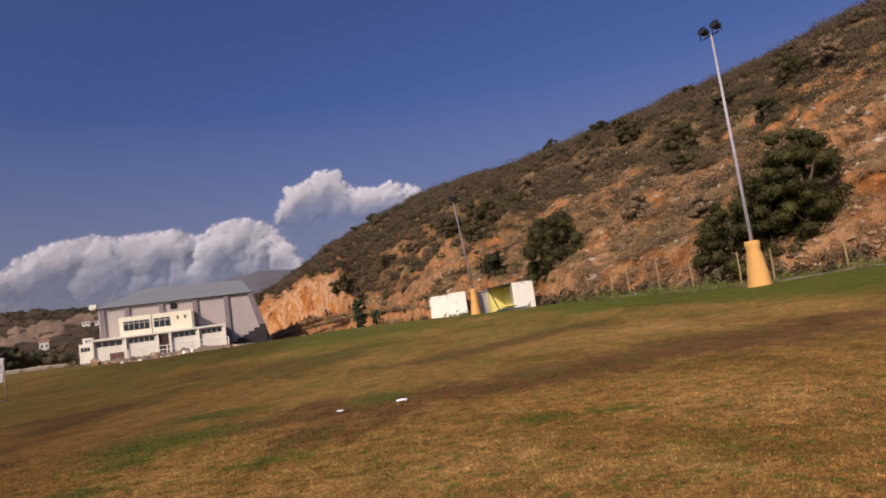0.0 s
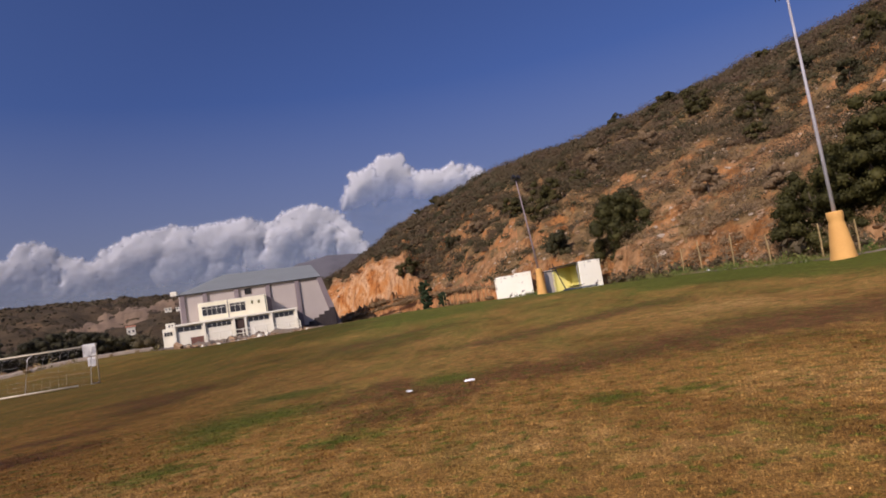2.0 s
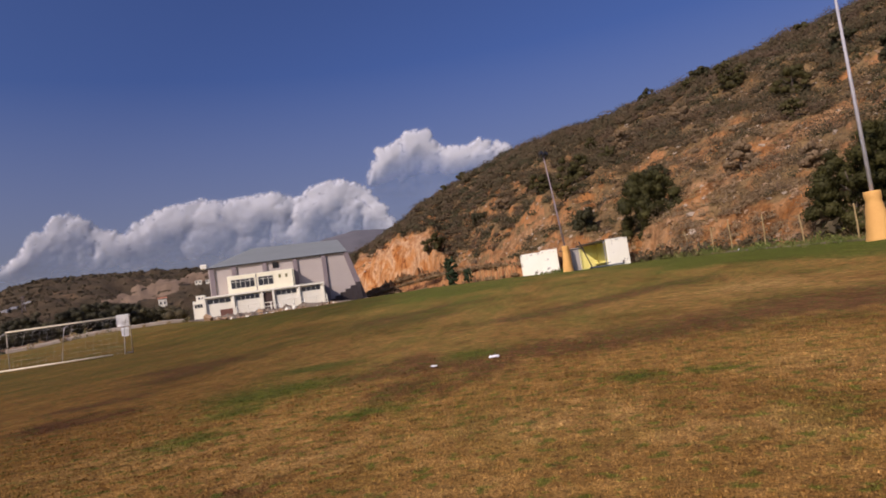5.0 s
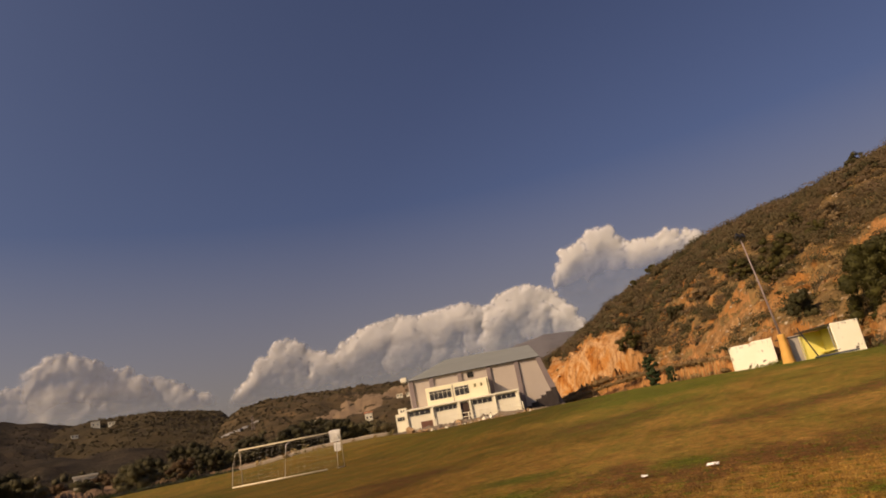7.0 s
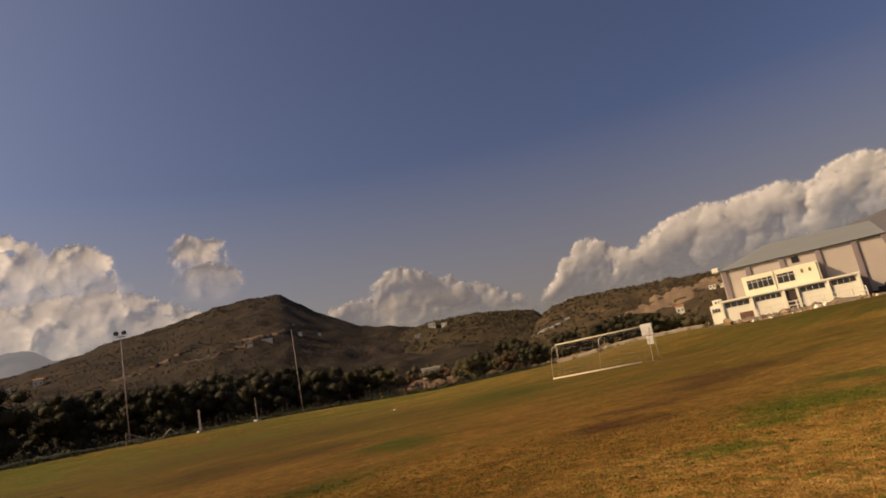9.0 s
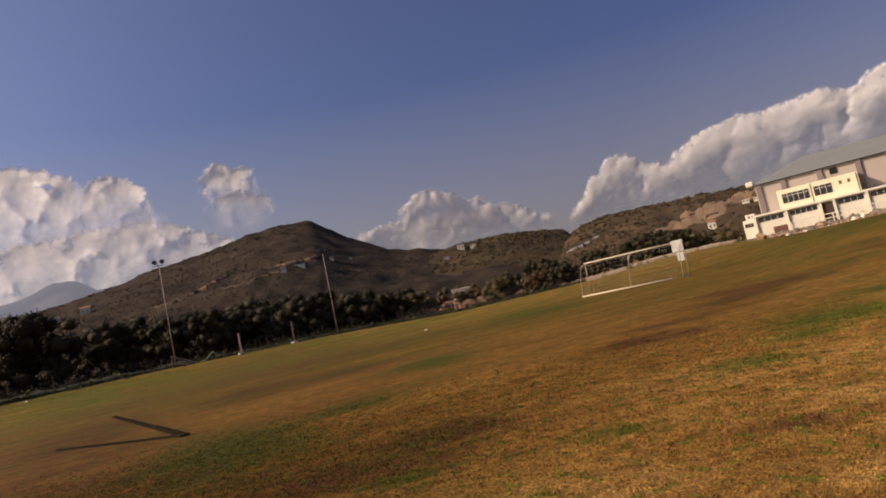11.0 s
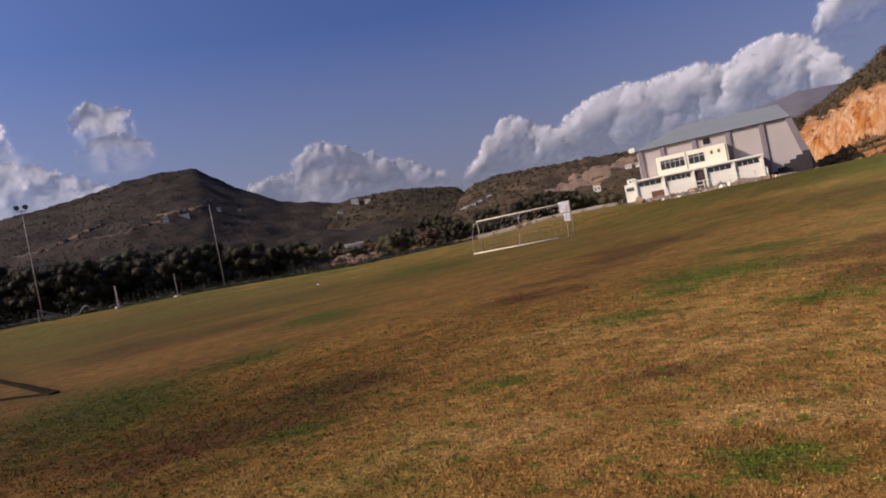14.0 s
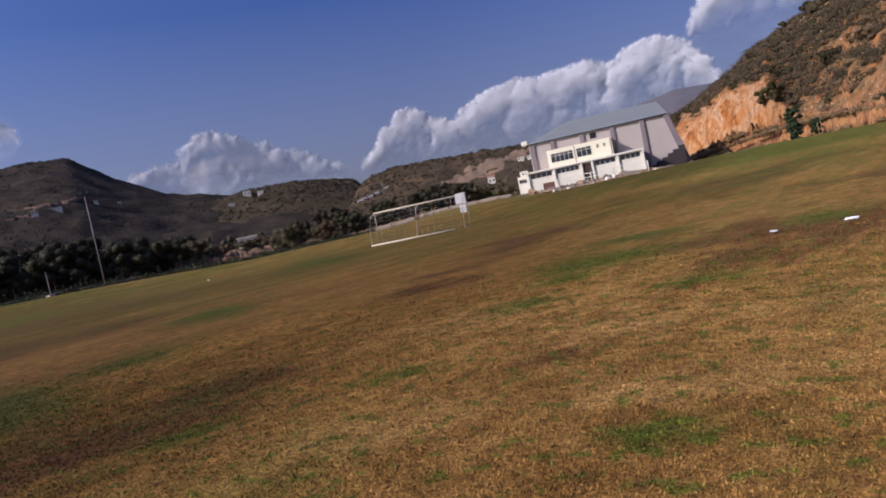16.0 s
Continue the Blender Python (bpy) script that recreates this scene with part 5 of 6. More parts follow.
v = [bm.verts.new(q) for q in ((XL - 0.3, -0.42, EAVE), (XR + 0.5, -0.42, EAVE), (XR + 0.2, DEPTH * 0.6, RH), (XH, DEPTH * 0.6, RH + 0.3), (XL - 0.3, DEPTH * 1.1, EAVE), (XR + 0.2, DEPTH * 1.1, EAVE))]
for f in ((0, 1, 2, 3), (0, 3, 4), (3, 2, 5, 4), (1, 5, 2), (0, 4, 5, 1)):
    bm.faces.new([v[k] for k in f])
bmesh.ops.recalc_face_normals(bm, faces=bm.faces[:])
part("roof", bm, M_ROOF, hall, "pale green-grey sheet metal roof")
part("gutter", boxed(XL - 0.32, -0.47, EAVE - 0.16, XR + 0.52, -0.421, EAVE - 0.012), M_DARK, hall, "thin dark gutter")
x = hx(-25.5)
# the inner dark of the opening is put into a near-black box
w = part("vent", boxed(x - 0.55, -0.12, hz(4.0), x + 0.55, 0.02, hz(4.45)), plain("opening_dark", (0.004, 0.004, 0.004), (0.008, 0.008, 0.008), 2, 10, 0.9, bump=0.0), hall, "square vent box, inner dark put into its black colour")
x = hx(-31.8)
part("roof_tank", boxed(x - 0.6, 1.0, EAVE, x + 0.6, 2.2, EAVE + 0.9, bevel=0.15), M_WHITE, hall, "small white roof tank")

# white two-storey annex in front of the hall
ann = thing("annex", "white two-storey flat-roofed changing room block before the hall", "building", hp, HT)
AF = -6.0
ZT, ZB = hz(2.15), -1.2
x0, x1 = hx(-32.0), hx(-21.5)
scale_f = (HD + AF) / HD
x0, x1, ZT = x0 * scale_f, x1 * scale_f, EYE.z + (HD + AF) * math.tan(radians(2.3)) - hp.z
part("ground_floor", boxed(x0, AF, ZB, x1, -0.36, ZT - 0.3), M_WHITE, ann)
part("parapet", boxed(x0 - 0.25, AF - 0.45, ZT - 0.32, x1 + 0.25, -0.36, ZT, bevel=0.03), M_WHITE, ann)
edges = [x0 + (x1 - x0) * k for k in (0, 0.235, 0.475, 0.57, 0.79, 1.0)]
for x in edges:
    part("pier", boxed(x - 0.16, AF - 0.4, ZB, x + 0.16, AF - 0.002, ZT - 0.33), M_WHITE, ann)


def window_row(parent, x0, x1, z0, z1, y, panes, transom=False):
    f = part("window", boxed(x0, y - 0.03, z0, x1, y + 0.06, z1), M_WHITE, parent)
    wd = (x1 - x0 - 0.06) / panes
    if transom:
        part("transom", boxed(x0 + 0.03, y - 0.09, z0 + 0.7 * (z1 - z0), x1 - 0.03, y - 0.061, z0 + 0.7 * (z1 - z0) + 0.07), M_WHITE, f)
    for k in range(panes):
        part("pane", boxed(x0 + 0.06 + k * wd, y - 0.06, z0 + 0.06, x0 + (k + 1) * wd - 0.02, y - 0.032, z1 - 0.06), M_GLASS, f)


for k, panes in ((0, 4), (1, 5), (3, 4), (4, 4)):
    window_row(ann, edges[k] + 0.4, edges[k + 1] - 0.4, ZT - 1.3, ZT - 0.45, AF, panes)
# open doorway: its inner dark is put into a dark brown panel
M_DOORWAY = plain("doorway_dark_brown", (0.03, 0.018, 0.014), (0.07, 0.035, 0.025), 2, 14, 0.8)
part("doorway", boxed(edges[2] + 0.22, AF - 0.03, ZB, edges[3] - 0.22, AF + 0.05, ZT - 0.55), M_DOORWAY, ann, "doorway panel, dark of the open entrance put into its brown")
part("garage_door", boxed(edges[0] + 2.3, AF - 0.04, ZB, edges[1] - 0.3, AF + 0.05, ZT - 2.4), M_RUST, ann, "low rust-brown metal door")
M_OLIVEPAINT = plain("olive_paint", (0.12, 0.11, 0.03), (0.18, 0.16, 0.05), 3, 20, 0.6)
# upper storey box
f2 = (HD - 3.0) / HD
u0, u1 = hx(-29.9) * f2, hx(-23.95) * f2
UT, UB = EYE.z + (HD - 3) * math.tan(radians(3.78)) - hp.z, ZT - 0.3
M_CREAMWALL = plain("cream_render", (0.74, 0.68, 0.47), (0.84, 0.79, 0.58), 0.5, 12, 0.85)
part("upper_floor", boxed(u0, -3.0, UB, u1, -0.36, UT, bevel=0.04), M_CREAMWALL, ann, "cream rendered upper storey")
for c0, c1, panes in ((0.05, 0.40, 5), (0.45, 0.68, 3)):
    window_row(ann, u0 + (u1 - u0) * c0, u0 + (u1 - u0) * c1, UB + (UT - UB) * 0.34, UB + (UT - UB) * 0.80, -3.0, panes, True)
for c0 in (0.78, 0.88):
    x = u0 + (u1 - u0) * c0
    part("small_window", boxed(x - 0.18, -3.05, UB + (UT - UB) * 0.62, x + 0.18, -2.98, UB + (UT - UB) * 0.78), M_OLIVEPAINT, ann)
part("drainpipe", tube(bmesh.new(), [(u0 + (u1 - u0) * 0.425, -3.06, UB + 0.3), (u0 + (u1 - u0) * 0.425, -3.06, UT - 0.1)], 0.06, 6), M_PILLAR, ann, "grey drainpipe")
part("drainpipe", tube(bmesh.new(), [(u1 - 0.25, -3.06, UB + 0.3), (u1 - 0.25, -3.06, UT - 0.1)], 0.05, 6), M_DARK, ann, "dark drainpipe")
for x in edges[1:5]:
    part("drainpipe", tube(bmesh.new(), [(x + 0.24, AF - 0.1, ZB), (x + 0.24, AF - 0.1, ZT - 0.35)], 0.05, 6), M_PILLAR, ann, "grey drainpipe")
part("plinth", boxed(edges[3], AF - 0.12, ZB, x1 + 0.1, AF - 0.003, ZB + 0.9), M_CONC, ann, "stained concrete plinth")
# small wing at the far left end
window_row(ann, hx(-33.0) * scale_f, x0 - 0.5, hz(2.0) - 1.25, hz(2.0) - 0.5, AF + 1.5, 3)
for k in range(3):
    x = hx(-32.8) * scale_f + 0.55 * k + 0.2
    part("small_window", boxed(x, AF + 3.15, hz(2.0) + 0.3, x + 0.3, AF + 3.19, hz(2.0) + 0.65), M_GLASS, ann)
part("wing", boxed(hx(-33.1) * scale_f, AF + 1.5, ZB, x0 - 0.27, -0.4, hz(2.0)), M_WHITE, ann)
part("wing_upper", boxed(hx(-32.9) * scale_f, AF + 3.2, hz(2.0), x0 - 0.3, -0.4, hz(2.45)), M_WHITE, ann)

# white railing along the front, rubble bank below it
rail = thing("railing", "white pipe railing before the changing rooms", "railing", hp, HT)
ra, rb = edges[1] + 0.5, x1 + 0.3
ry = AF - 3.0
for k in range(9):
    x = ra + (rb - ra) * k / 8
    part("post", tube(bmesh.new(), [(x, ry, -1.6), (x, ry, 1.0)], 0.10, 6), M_WHITE, rail)
for z in (1.0, 0.35):
    part("rail", tube(bmesh.new(), [(ra, ry, z), (rb, ry, z)], 0.08, 6), M_WHITE, rail)

bank = thing("rubble_bank", "low bank of broken stone and rubble below the hall", "rubble", (0, 0, 0))
rng = np.random.default_rng(51)
bm = bmesh.new()
for k in range(380):
    az = rng.uniform(-30.4, -26.6) if k < 170 else rng.uniform(-36.5, -18)
    d = rng.uniform(107, 113.5)
    p = on_ground(az, d)
    m = Matrix.LocRotScale(p + Vector((0, 0, 0.05)), Euler(rng.uniform(0, 3, 3)), rng.lognormal(-1.4 if k < 170 else -2.0, 0.45) * rng.uniform(0.5, 1.6, 3))
    bmesh.ops.create_icosphere(bm, subdivisions=1, radius=1, matrix=m)
for v in bm.verts:
    v.co += Vector(rng.normal(size=3)) * 0.05
part("stones", bm, M_STONE, bank)
for name, mat, count, size in (("broken_brick", M_RUBBLE, 90, -1.7), ("plaster_lump", M_WHITE, 34, -1.9), ("rusty_scrap", M_RUST, 16, -1.8)):
    bm = bmesh.new()
    for k in range(count):
        p = on_ground(rng.uniform(-31.5, -20.5), rng.uniform(106.5, 111), 0.12)
        m = Matrix.LocRotScale(p, Euler(rng.uniform(0, 3, 3)), rng.lognormal(size, 0.4) * rng.uniform(0.5, 1.8, 3))
        bmesh.ops.create_cube(bm, size=1.6, matrix=m)
    for v in bm.verts:
        v.co += Vector(rng.normal(size=3)) * 0.03
    part(name, bm, mat, bank)
bank["kind"] = "stuff"

# ruined stepped wall right of the hall, annex shadow put into its dark colour
ruin = thing("ruined_wall", "stepped ruined wall against the hall, annex shadow in its dark colour", "wall", hp, HT)
bm = bmesh.new()
for k in range(6):
    xa = hx(-21.0) + (hx(-18.0) - hx(-21.0)) * k / 6
    xb = hx(-21.0) + (hx(-18.0) - hx(-21.0)) * (k + 1) / 6
    box(bm, xa, -1.6, -1.6, xb - 0.01, -0.5, 0.1 + 0.5 * k, 0.03)
part("blocks", bm, plain("shade_dark_masonry", (0.022, 0.016, 0.016), (0.05, 0.038, 0.036), 0.8, 8, 0.9, bump=0.6, depth=0.05), ruin)

# ---------- dugouts ----------


def dugout(label, near, turn, length, depth, height, open_front):
    """A block shelter. Local +y runs along its length away from the near end, local x from the open front (0) to the back wall."""
    t = thing("dugout", label, "shelter", near, turn, "dugouts by the touchline")
    part("end_wall", boxed(0, 0, -0.1, depth, 0.18, height, bevel=0.03), M_WHITE_WORN, t, "flaking whitewashed end wall")
    if open_front:
        part("end_wall", boxed(-0.05, length - 0.18, -0.1, depth - 0.2, length, height - 0.12, bevel=0.02), M_YELLOW, t, "yellow-painted inner end wall")
        part("back_wall", boxed(depth - 0.18, 0.18, -0.1, depth, length, height - 0.1), M_YELLOW, t)
        part("roof", boxed(-0.15, 0.2, height - 0.08, depth + 0.05, length + 0.15, height + 0.02), M_DARK, t, "thin dark metal roof sheet")
        part("bench", boxed(depth - 0.65, 0.3, 0.38, depth - 0.2, length - 0.3, 0.46), M_YELLOW, t)
        part("front_post", tube(bmesh.new(), [(-0.02, 0.4, -0.1), (-0.02, 0.4, height - 0.05)], 0.03, 6), M_STEEL, t)
        part("front_post", tube(bmesh.new(), [(-0.02, length - 0.4, -0.1), (-0.02, length - 0.4, height - 0.05)], 0.03, 6), M_STEEL, t)
    else:
        part("raised_end", boxed(depth * 0.52, 0.0, height + 0.004, depth, 0.18, height + 0.14, bevel=0.02), M_WHITE_WORN, t)
        part("back_wall", boxed(depth - 0.18, 0.18, -0.1, depth, length, height), M_WHITE_WORN, t)
        part("end_wall", boxed(0, length - 0.18, -0.1, depth - 0.19, length, height), M_WHITE_WORN, t)
        part("roof", boxed(0, 0.19, height - 0.1, depth - 0.19, length - 0.19, height - 0.01), M_CONC, t)
    return t


p = on_ground(3.05, 57)
dugout("open dugout with whitewashed end wall and yellow interior", p, 22, 6.2, 2.0, 2.3, True)
p = on_ground(-4.2, 72)
dugout("closed whitewashed block hut with flaking paint", p, 8, 3.0, 3.9, 2.4, False)

# ---------- litter ----------
for az, el, s, lab in ((-7.9, -6.5, 0.08, "crumpled white paper lying on the grass"), (-13.2, -6.55, 0.05, "small scrap of white paper on the grass")):
    d = EYE.z / math.tan(radians(-el))
    p = on_ground(az, d)
    bm = bmesh.new()
    bmesh.ops.create_grid(bm, x_segments=7, y_segments=5, size=1)
    for v in bm.verts:
        v.co = Vector((v.co.x * s, v.co.y * s * 0.6, s * 0.9 * abs(noise.noise(v.co * 1.7 + p)) + 0.004))
    r = bmesh.ops.solidify(bm, geom=bm.faces[:], thickness=0.006)
    ob = mesh_ob("paper", bm, M_PAPER)
    ob.matrix_world = Matrix.Translation(p + Vector((0, 0, 0.03)))
    tagged(ob, lab, "litter", "paper on the pitch")

# ---------- houses on the hills ----------


def house(label, p, w, d, h, turn, tiled, storeys=1):
    w, d, h = 0.72 * w, 0.72 * d, 0.85 * h
    t = thing("house", label, "house", p, turn, "houses on the hills")
    part("wall", boxed(-w / 2, -d / 2, -2.5, w / 2, d / 2, h), M_WHITE, t)
    if tiled:
        bm = bmesh.new()
        o = 0.4
        v = [bm.verts.new(c) for c in ((-w / 2 - o, -d / 2 - o, h), (w / 2 + o, -d / 2 - o, h), (w / 2 + o, d / 2 + o, h), (-w / 2 - o, d / 2 + o, h), (-w / 2 - o, 0, h + d * 0.22), (w / 2 + o, 0, h + d * 0.22))]
        for f in ((0, 1, 5, 4), (2, 3, 4, 5), (0, 4, 3), (1, 2, 5), (3, 2, 1, 0)):
            bm.faces.new([v[k] for k in f])
        part("roof", bm, M_TILE, t, "terracotta tiled roof")
    else:
        part("roof", boxed(-w / 2 - 0.2, -d / 2 - 0.2, h - 0.02, w / 2 + 0.2, d / 2 + 0.2, h + 0.25), M_WHITE, t)
    for s in range(storeys):
        for k in range(max(2, int(w / 3.5))):
            x = -w / 2 + w * (k + 0.5) / max(2, int(w / 3.5))
            win = part("window", boxed(x - 0.4, -d / 2 - 0.05, 0.9 + 2.9 * s, x + 0.4, -d / 2 + 0.02, min(1.9, h - 0.3) + 2.9 * s), M_GLASS, t)
            part("sill", boxed(x - 0.5, -d / 2 - 0.15, 0.82 + 2.9 * s, x + 0.5, -d / 2 - 0.002, 0.89 + 2.9 * s), M_WHITE, win)
    return t


house("small white villa on the mountain slope", on_hill(MOUNT, -71.0, 6.35), 4.5, 4, 2.2, 70, False, 1)
house("long low grey-roofed house on the mountain slope", on_hill(MOUNT, -69.6, 6.5), 9, 4, 1.6, 66, False)
house("low white house on the mountain slope", on_hill(MOUNT, -66.8, 6.35), 3.5, 4, 2.0, 66, False)
house("low white house on the mountain slope", on_hill(MOUNT, -65.2, 6.2), 3, 3, 1.8, 66, False)
house("white house on the low hill", on_hill(MID, -55.5, 5.1), 8, 6, 4.2, 56, False, 1)
house("white house on the low hill", on_hill(MID, -54.4, 5.05), 6, 5, 2.8, 50, False)
house("white house on the low hill", on_hill(MID, -56.9, 4.5), 6, 4, 2.6, 58, False)
house("white house low on the mountain", on_hill(MOUNT, -86.4, 5.75), 8, 7, 4.5, 85, True)
house("white house low on the mountain", on_hill(MOUNT, -88.4, 5.4), 7, 6, 4.0, 88, False)
house("white house low on the mountain", on_hill(MOUNT, -90.4, 5.1), 7, 6, 3.5, 88, False)
house("tall white house with a red roof below the dry hill", on_hill(EAST, -34.65, 2.0), 5, 5, 4.0, 36, True, 1)
house("small white house below the dry hill", on_hill(EAST, -31.8, 3.35), 5, 4, 2.4, 30, False)
house("small white house below the dry hill", on_hill(EAST, -31.0, 3.4), 4, 4, 2.2, 30, False)
house("low white house below the dry hill", on_hill(EAST, -39.6, 2.5), 9, 5, 2.2, 40, False)
p = on_ground(-56.3, 135)
p.z = 3.9
house("ruined white farm building among the trees", p, 5.0, 4, 1.5, 57, False)

# pale tracks and terraces cut into the slopes


def ribbon(name, label, h, az0, az1, el0, el1, wide, material, seed, uneven=0.6):
    """A narrow band of bare ground following a slope."""
    bm = bmesh.new()
    rows = []
    for k in range(41):
        u = k / 40
        a = az0 + (az1 - az0) * u
        c = on_hill(h, a, el0 + (el1 - el0) * u + 0.10 * noise.noise(Vector((u * 5, seed, 0))))
        d = math.hypot(c.x, c.y)
        w = wide * math.sin(math.pi * (0.06 + 0.88 * u)) * (1 + uneven * noise.noise(Vector((u * 9, seed, 3))))
        row = []
        for q in (-1.0, -0.5, 0.0, 0.5, 1.0):
            p = polar(a, d + q * w)
            p.z = float(h.height(np.array([a]), np.array([d + q * w]))[0]) + 0.9 - 1.1 * abs(q)
            row.append(bm.verts.new(p))
        rows.append(row)
    for r, s in zip(rows, rows[1:]):
        for k in range(4):
            bm.faces.new((r[k], s[k], s[k + 1], r[k + 1]))
    bmesh.ops.recalc_face_normals(bm, faces=bm.faces[:])
    return tagged(mesh_ob(name, bm, material, smooth=True), label, "track", kind="structure")


M_PALE = plain("pale_subsoil", (0.058, 0.042, 0.029), (0.09, 0.064, 0.042), 0.06, 0.6, 0.95, bump=0.3, depth=0.1)
M_CUT = plain("orange_cutting", (0.10, 0.058, 0.034), (0.17, 0.10, 0.055), 0.06, 0.6, 0.95, bump=0.3, depth=0.1)
ribbon("track", "pale earth track on the mountain", MOUNT, -82.0, -79.0, 5.2, 5.5, 2.0, M_PALE, 1)
ribbon("track", "orange earth cutting on the mountain", MOUNT, -78.8, -75.6, 5.75, 6.9, 3.5, M_CUT, 6)
ribbon("track", "pale earth track on the mountain", MOUNT, -76.4, -73.2, 5.75, 5.9, 1.8, M_PALE, 2)
ribbon("track", "orange earth cut above the villa", MOUNT, -71.6, -67.6, 6.85, 7.05, 8, M_CUT, 3)
ribbon("track", "pale earth cut beside the villa", MOUNT, -72.9, -70.9, 6.15, 6.5, 2.5, M_CUT, 7)
ribbon("track", "pale tan clearing on the dry hill", EAST, -39.0, -30.8, 2.7, 4.2, 34, plain("tan_slope", (0.17, 0.105, 0.055), (0.29, 0.19, 0.105), 0.08, 0.7, 0.95, bump=0.3, depth=0.1), 4, 0.2)
ribbon("track", "grey road climbing the hill", EAST, -46.6, -43.6, 2.75, 3.5, 2.2, plain("pale_asphalt", (0.17, 0.165, 0.16), (0.24, 0.23, 0.22), 0.3, 4, 0.9), 5)
pyl = thing("pylon", "thin grey lattice pylon on the dry hill", "pylon", on_hill(EAST, -44.1, 2.9), 40)
for sx, sy in ((-1, -1), (-1, 1), (1, -1), (1, 1)):
    part("leg", tube(bmesh.new(), [(0.9 * sx, 0.9 * sy, -1), (0.22 * sx, 0.22 * sy, 8.0)], 0.09, 5), M_PILLAR, pyl)
for z in (5.8, 7.2):
    part("crossarm", tube(bmesh.new(), [(-1.3, 0, z), (1.3, 0, z)], 0.09, 5), M_PILLAR, pyl)
for k in range(6):
    w0, w1 = 0.9 - 0.08 * k, 0.9 - 0.08 * (k + 1)
    q = -1 if k % 2 else 1
    part("brace", tube(bmesh.new(), [(q * w0, -w0, 1.2 * k), (-q * w1, -w1, 1.2 * (k + 1))], 0.05, 4), M_PILLAR, pyl)

# ---------- left edge of the pitch ----------


def strip(name, label, pts, width, height, material, kind="structure", category="edge", jitter=0.0, seed=0):
    """A low ridge along points on the ground."""
    rng = np.random.default_rng(seed)
    bm = bmesh.new()
    rows = []
    P = [Vector(p) for p in pts]
    fine = [P[i].lerp(P[i + 1], k / 24) for i in range(len(P) - 1) for k in range(24)] + [P[-1]]
    for i, p in enumerate(fine):
        way = (fine[min(i + 1, len(fine) - 1)] - fine[max(i - 1, 0)]).normalized()
        side = Vector((way.y, -way.x, 0))
        row = []
        for u, k in ((-0.5, -0.12), (-0.36, 0.8), (0.0, 1.0), (0.36, 0.8), (0.5, -0.12)):
            q = p + side * u * width
            q.z = gz(q) + height * k * (1 + jitter * rng.normal()) - (0.05 if k < 0 else 0)
            row.append(bm.verts.new(q))
        rows.append(row)
    for a, b in zip(rows, rows[1:]):
        for k in range(4):
            bm.faces.new((a[k], b[k], b[k + 1], a[k + 1]))
    bmesh.ops.recalc_face_normals(bm, faces=bm.faces[:])
    ob = mesh_ob(name, bm, material, smooth=jitter > 0)
    return tagged(ob, label, category, kind=kind)


LEFT = [on_ground(a, d) for a, d in ((-104, 62), (-92, 64), (-81.6, 67.5), (-67.7, 76), (-61.2, 82), (-56, 87), (-48, 97), (-43, 103))]
# the shadow line along this edge is put into the berm's dark colour
strip("earth_berm", "low earth berm with weeds along the touchline, edge shadow in its dark colour", LEFT, 1.4, 0.26, plain("edge_shade_soil", (0.015, 0.016, 0.006), (0.03, 0.029, 0.011), 0.8, 9, 0.95, bump=0.6, depth=0.05), jitter=0.35, seed=3, category="berm")


def weeds(name, label, pts, n, spread, size, seed, material, per=16, leaf=0.5):
    rng = np.random.default_rng(seed)
    P = np.array([tuple(p) for p in pts])
    seg = np.linalg.norm(np.diff(P[:, :2], axis=0), axis=1)
    u = rng.random(n) * seg.sum()
    s = np.r_[0, np.cumsum(seg)]
    c = np.stack([np.interp(u, s, P[:, k]) for k in range(3)], -1)
    c[:, :2] += rng.normal(size=(n, 2)) * spread
    r = rng.lognormal(0, 0.4, n) * size
    c[:, 2] = ground_z(c[:, 0], c[:, 1]) + r * 0.35
    v, f = leaves(rng, c, r[:, None] * [1, 1, 1.0], per * 2, 0.55 * leaf * r, 0.9, 0.2)
    return tagged(raw_ob(name, v, f, material), label, "weeds", kind="stuff")


# near-black leaves carry the shade along the touchline in their colour
M_HEDGE = leaf_mat("edge_shade_hedge", [(0.010, 0.010, 0.004), (0.016, 0.015, 0.006), (0.024, 0.02, 0.009)], 0.3)
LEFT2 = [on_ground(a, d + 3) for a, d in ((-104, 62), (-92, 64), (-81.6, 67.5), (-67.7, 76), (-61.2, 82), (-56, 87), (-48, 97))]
weeds("hedge_weeds", "weeds and brambles beyond the touchline, shade put into their dark colour", LEFT2, 700, 1.6, 0.5, 61, M_HEDGE, 60, 0.16)
weeds("verge_grass", "green grass along the touchline", LEFT, 1300, 0.8, 0.28, 62, leaf_mat("dark_verge", [(0.03, 0.045, 0.012), (0.05, 0.062, 0.018), (0.06, 0.055, 0.02)], 0.6), 16, 0.35)


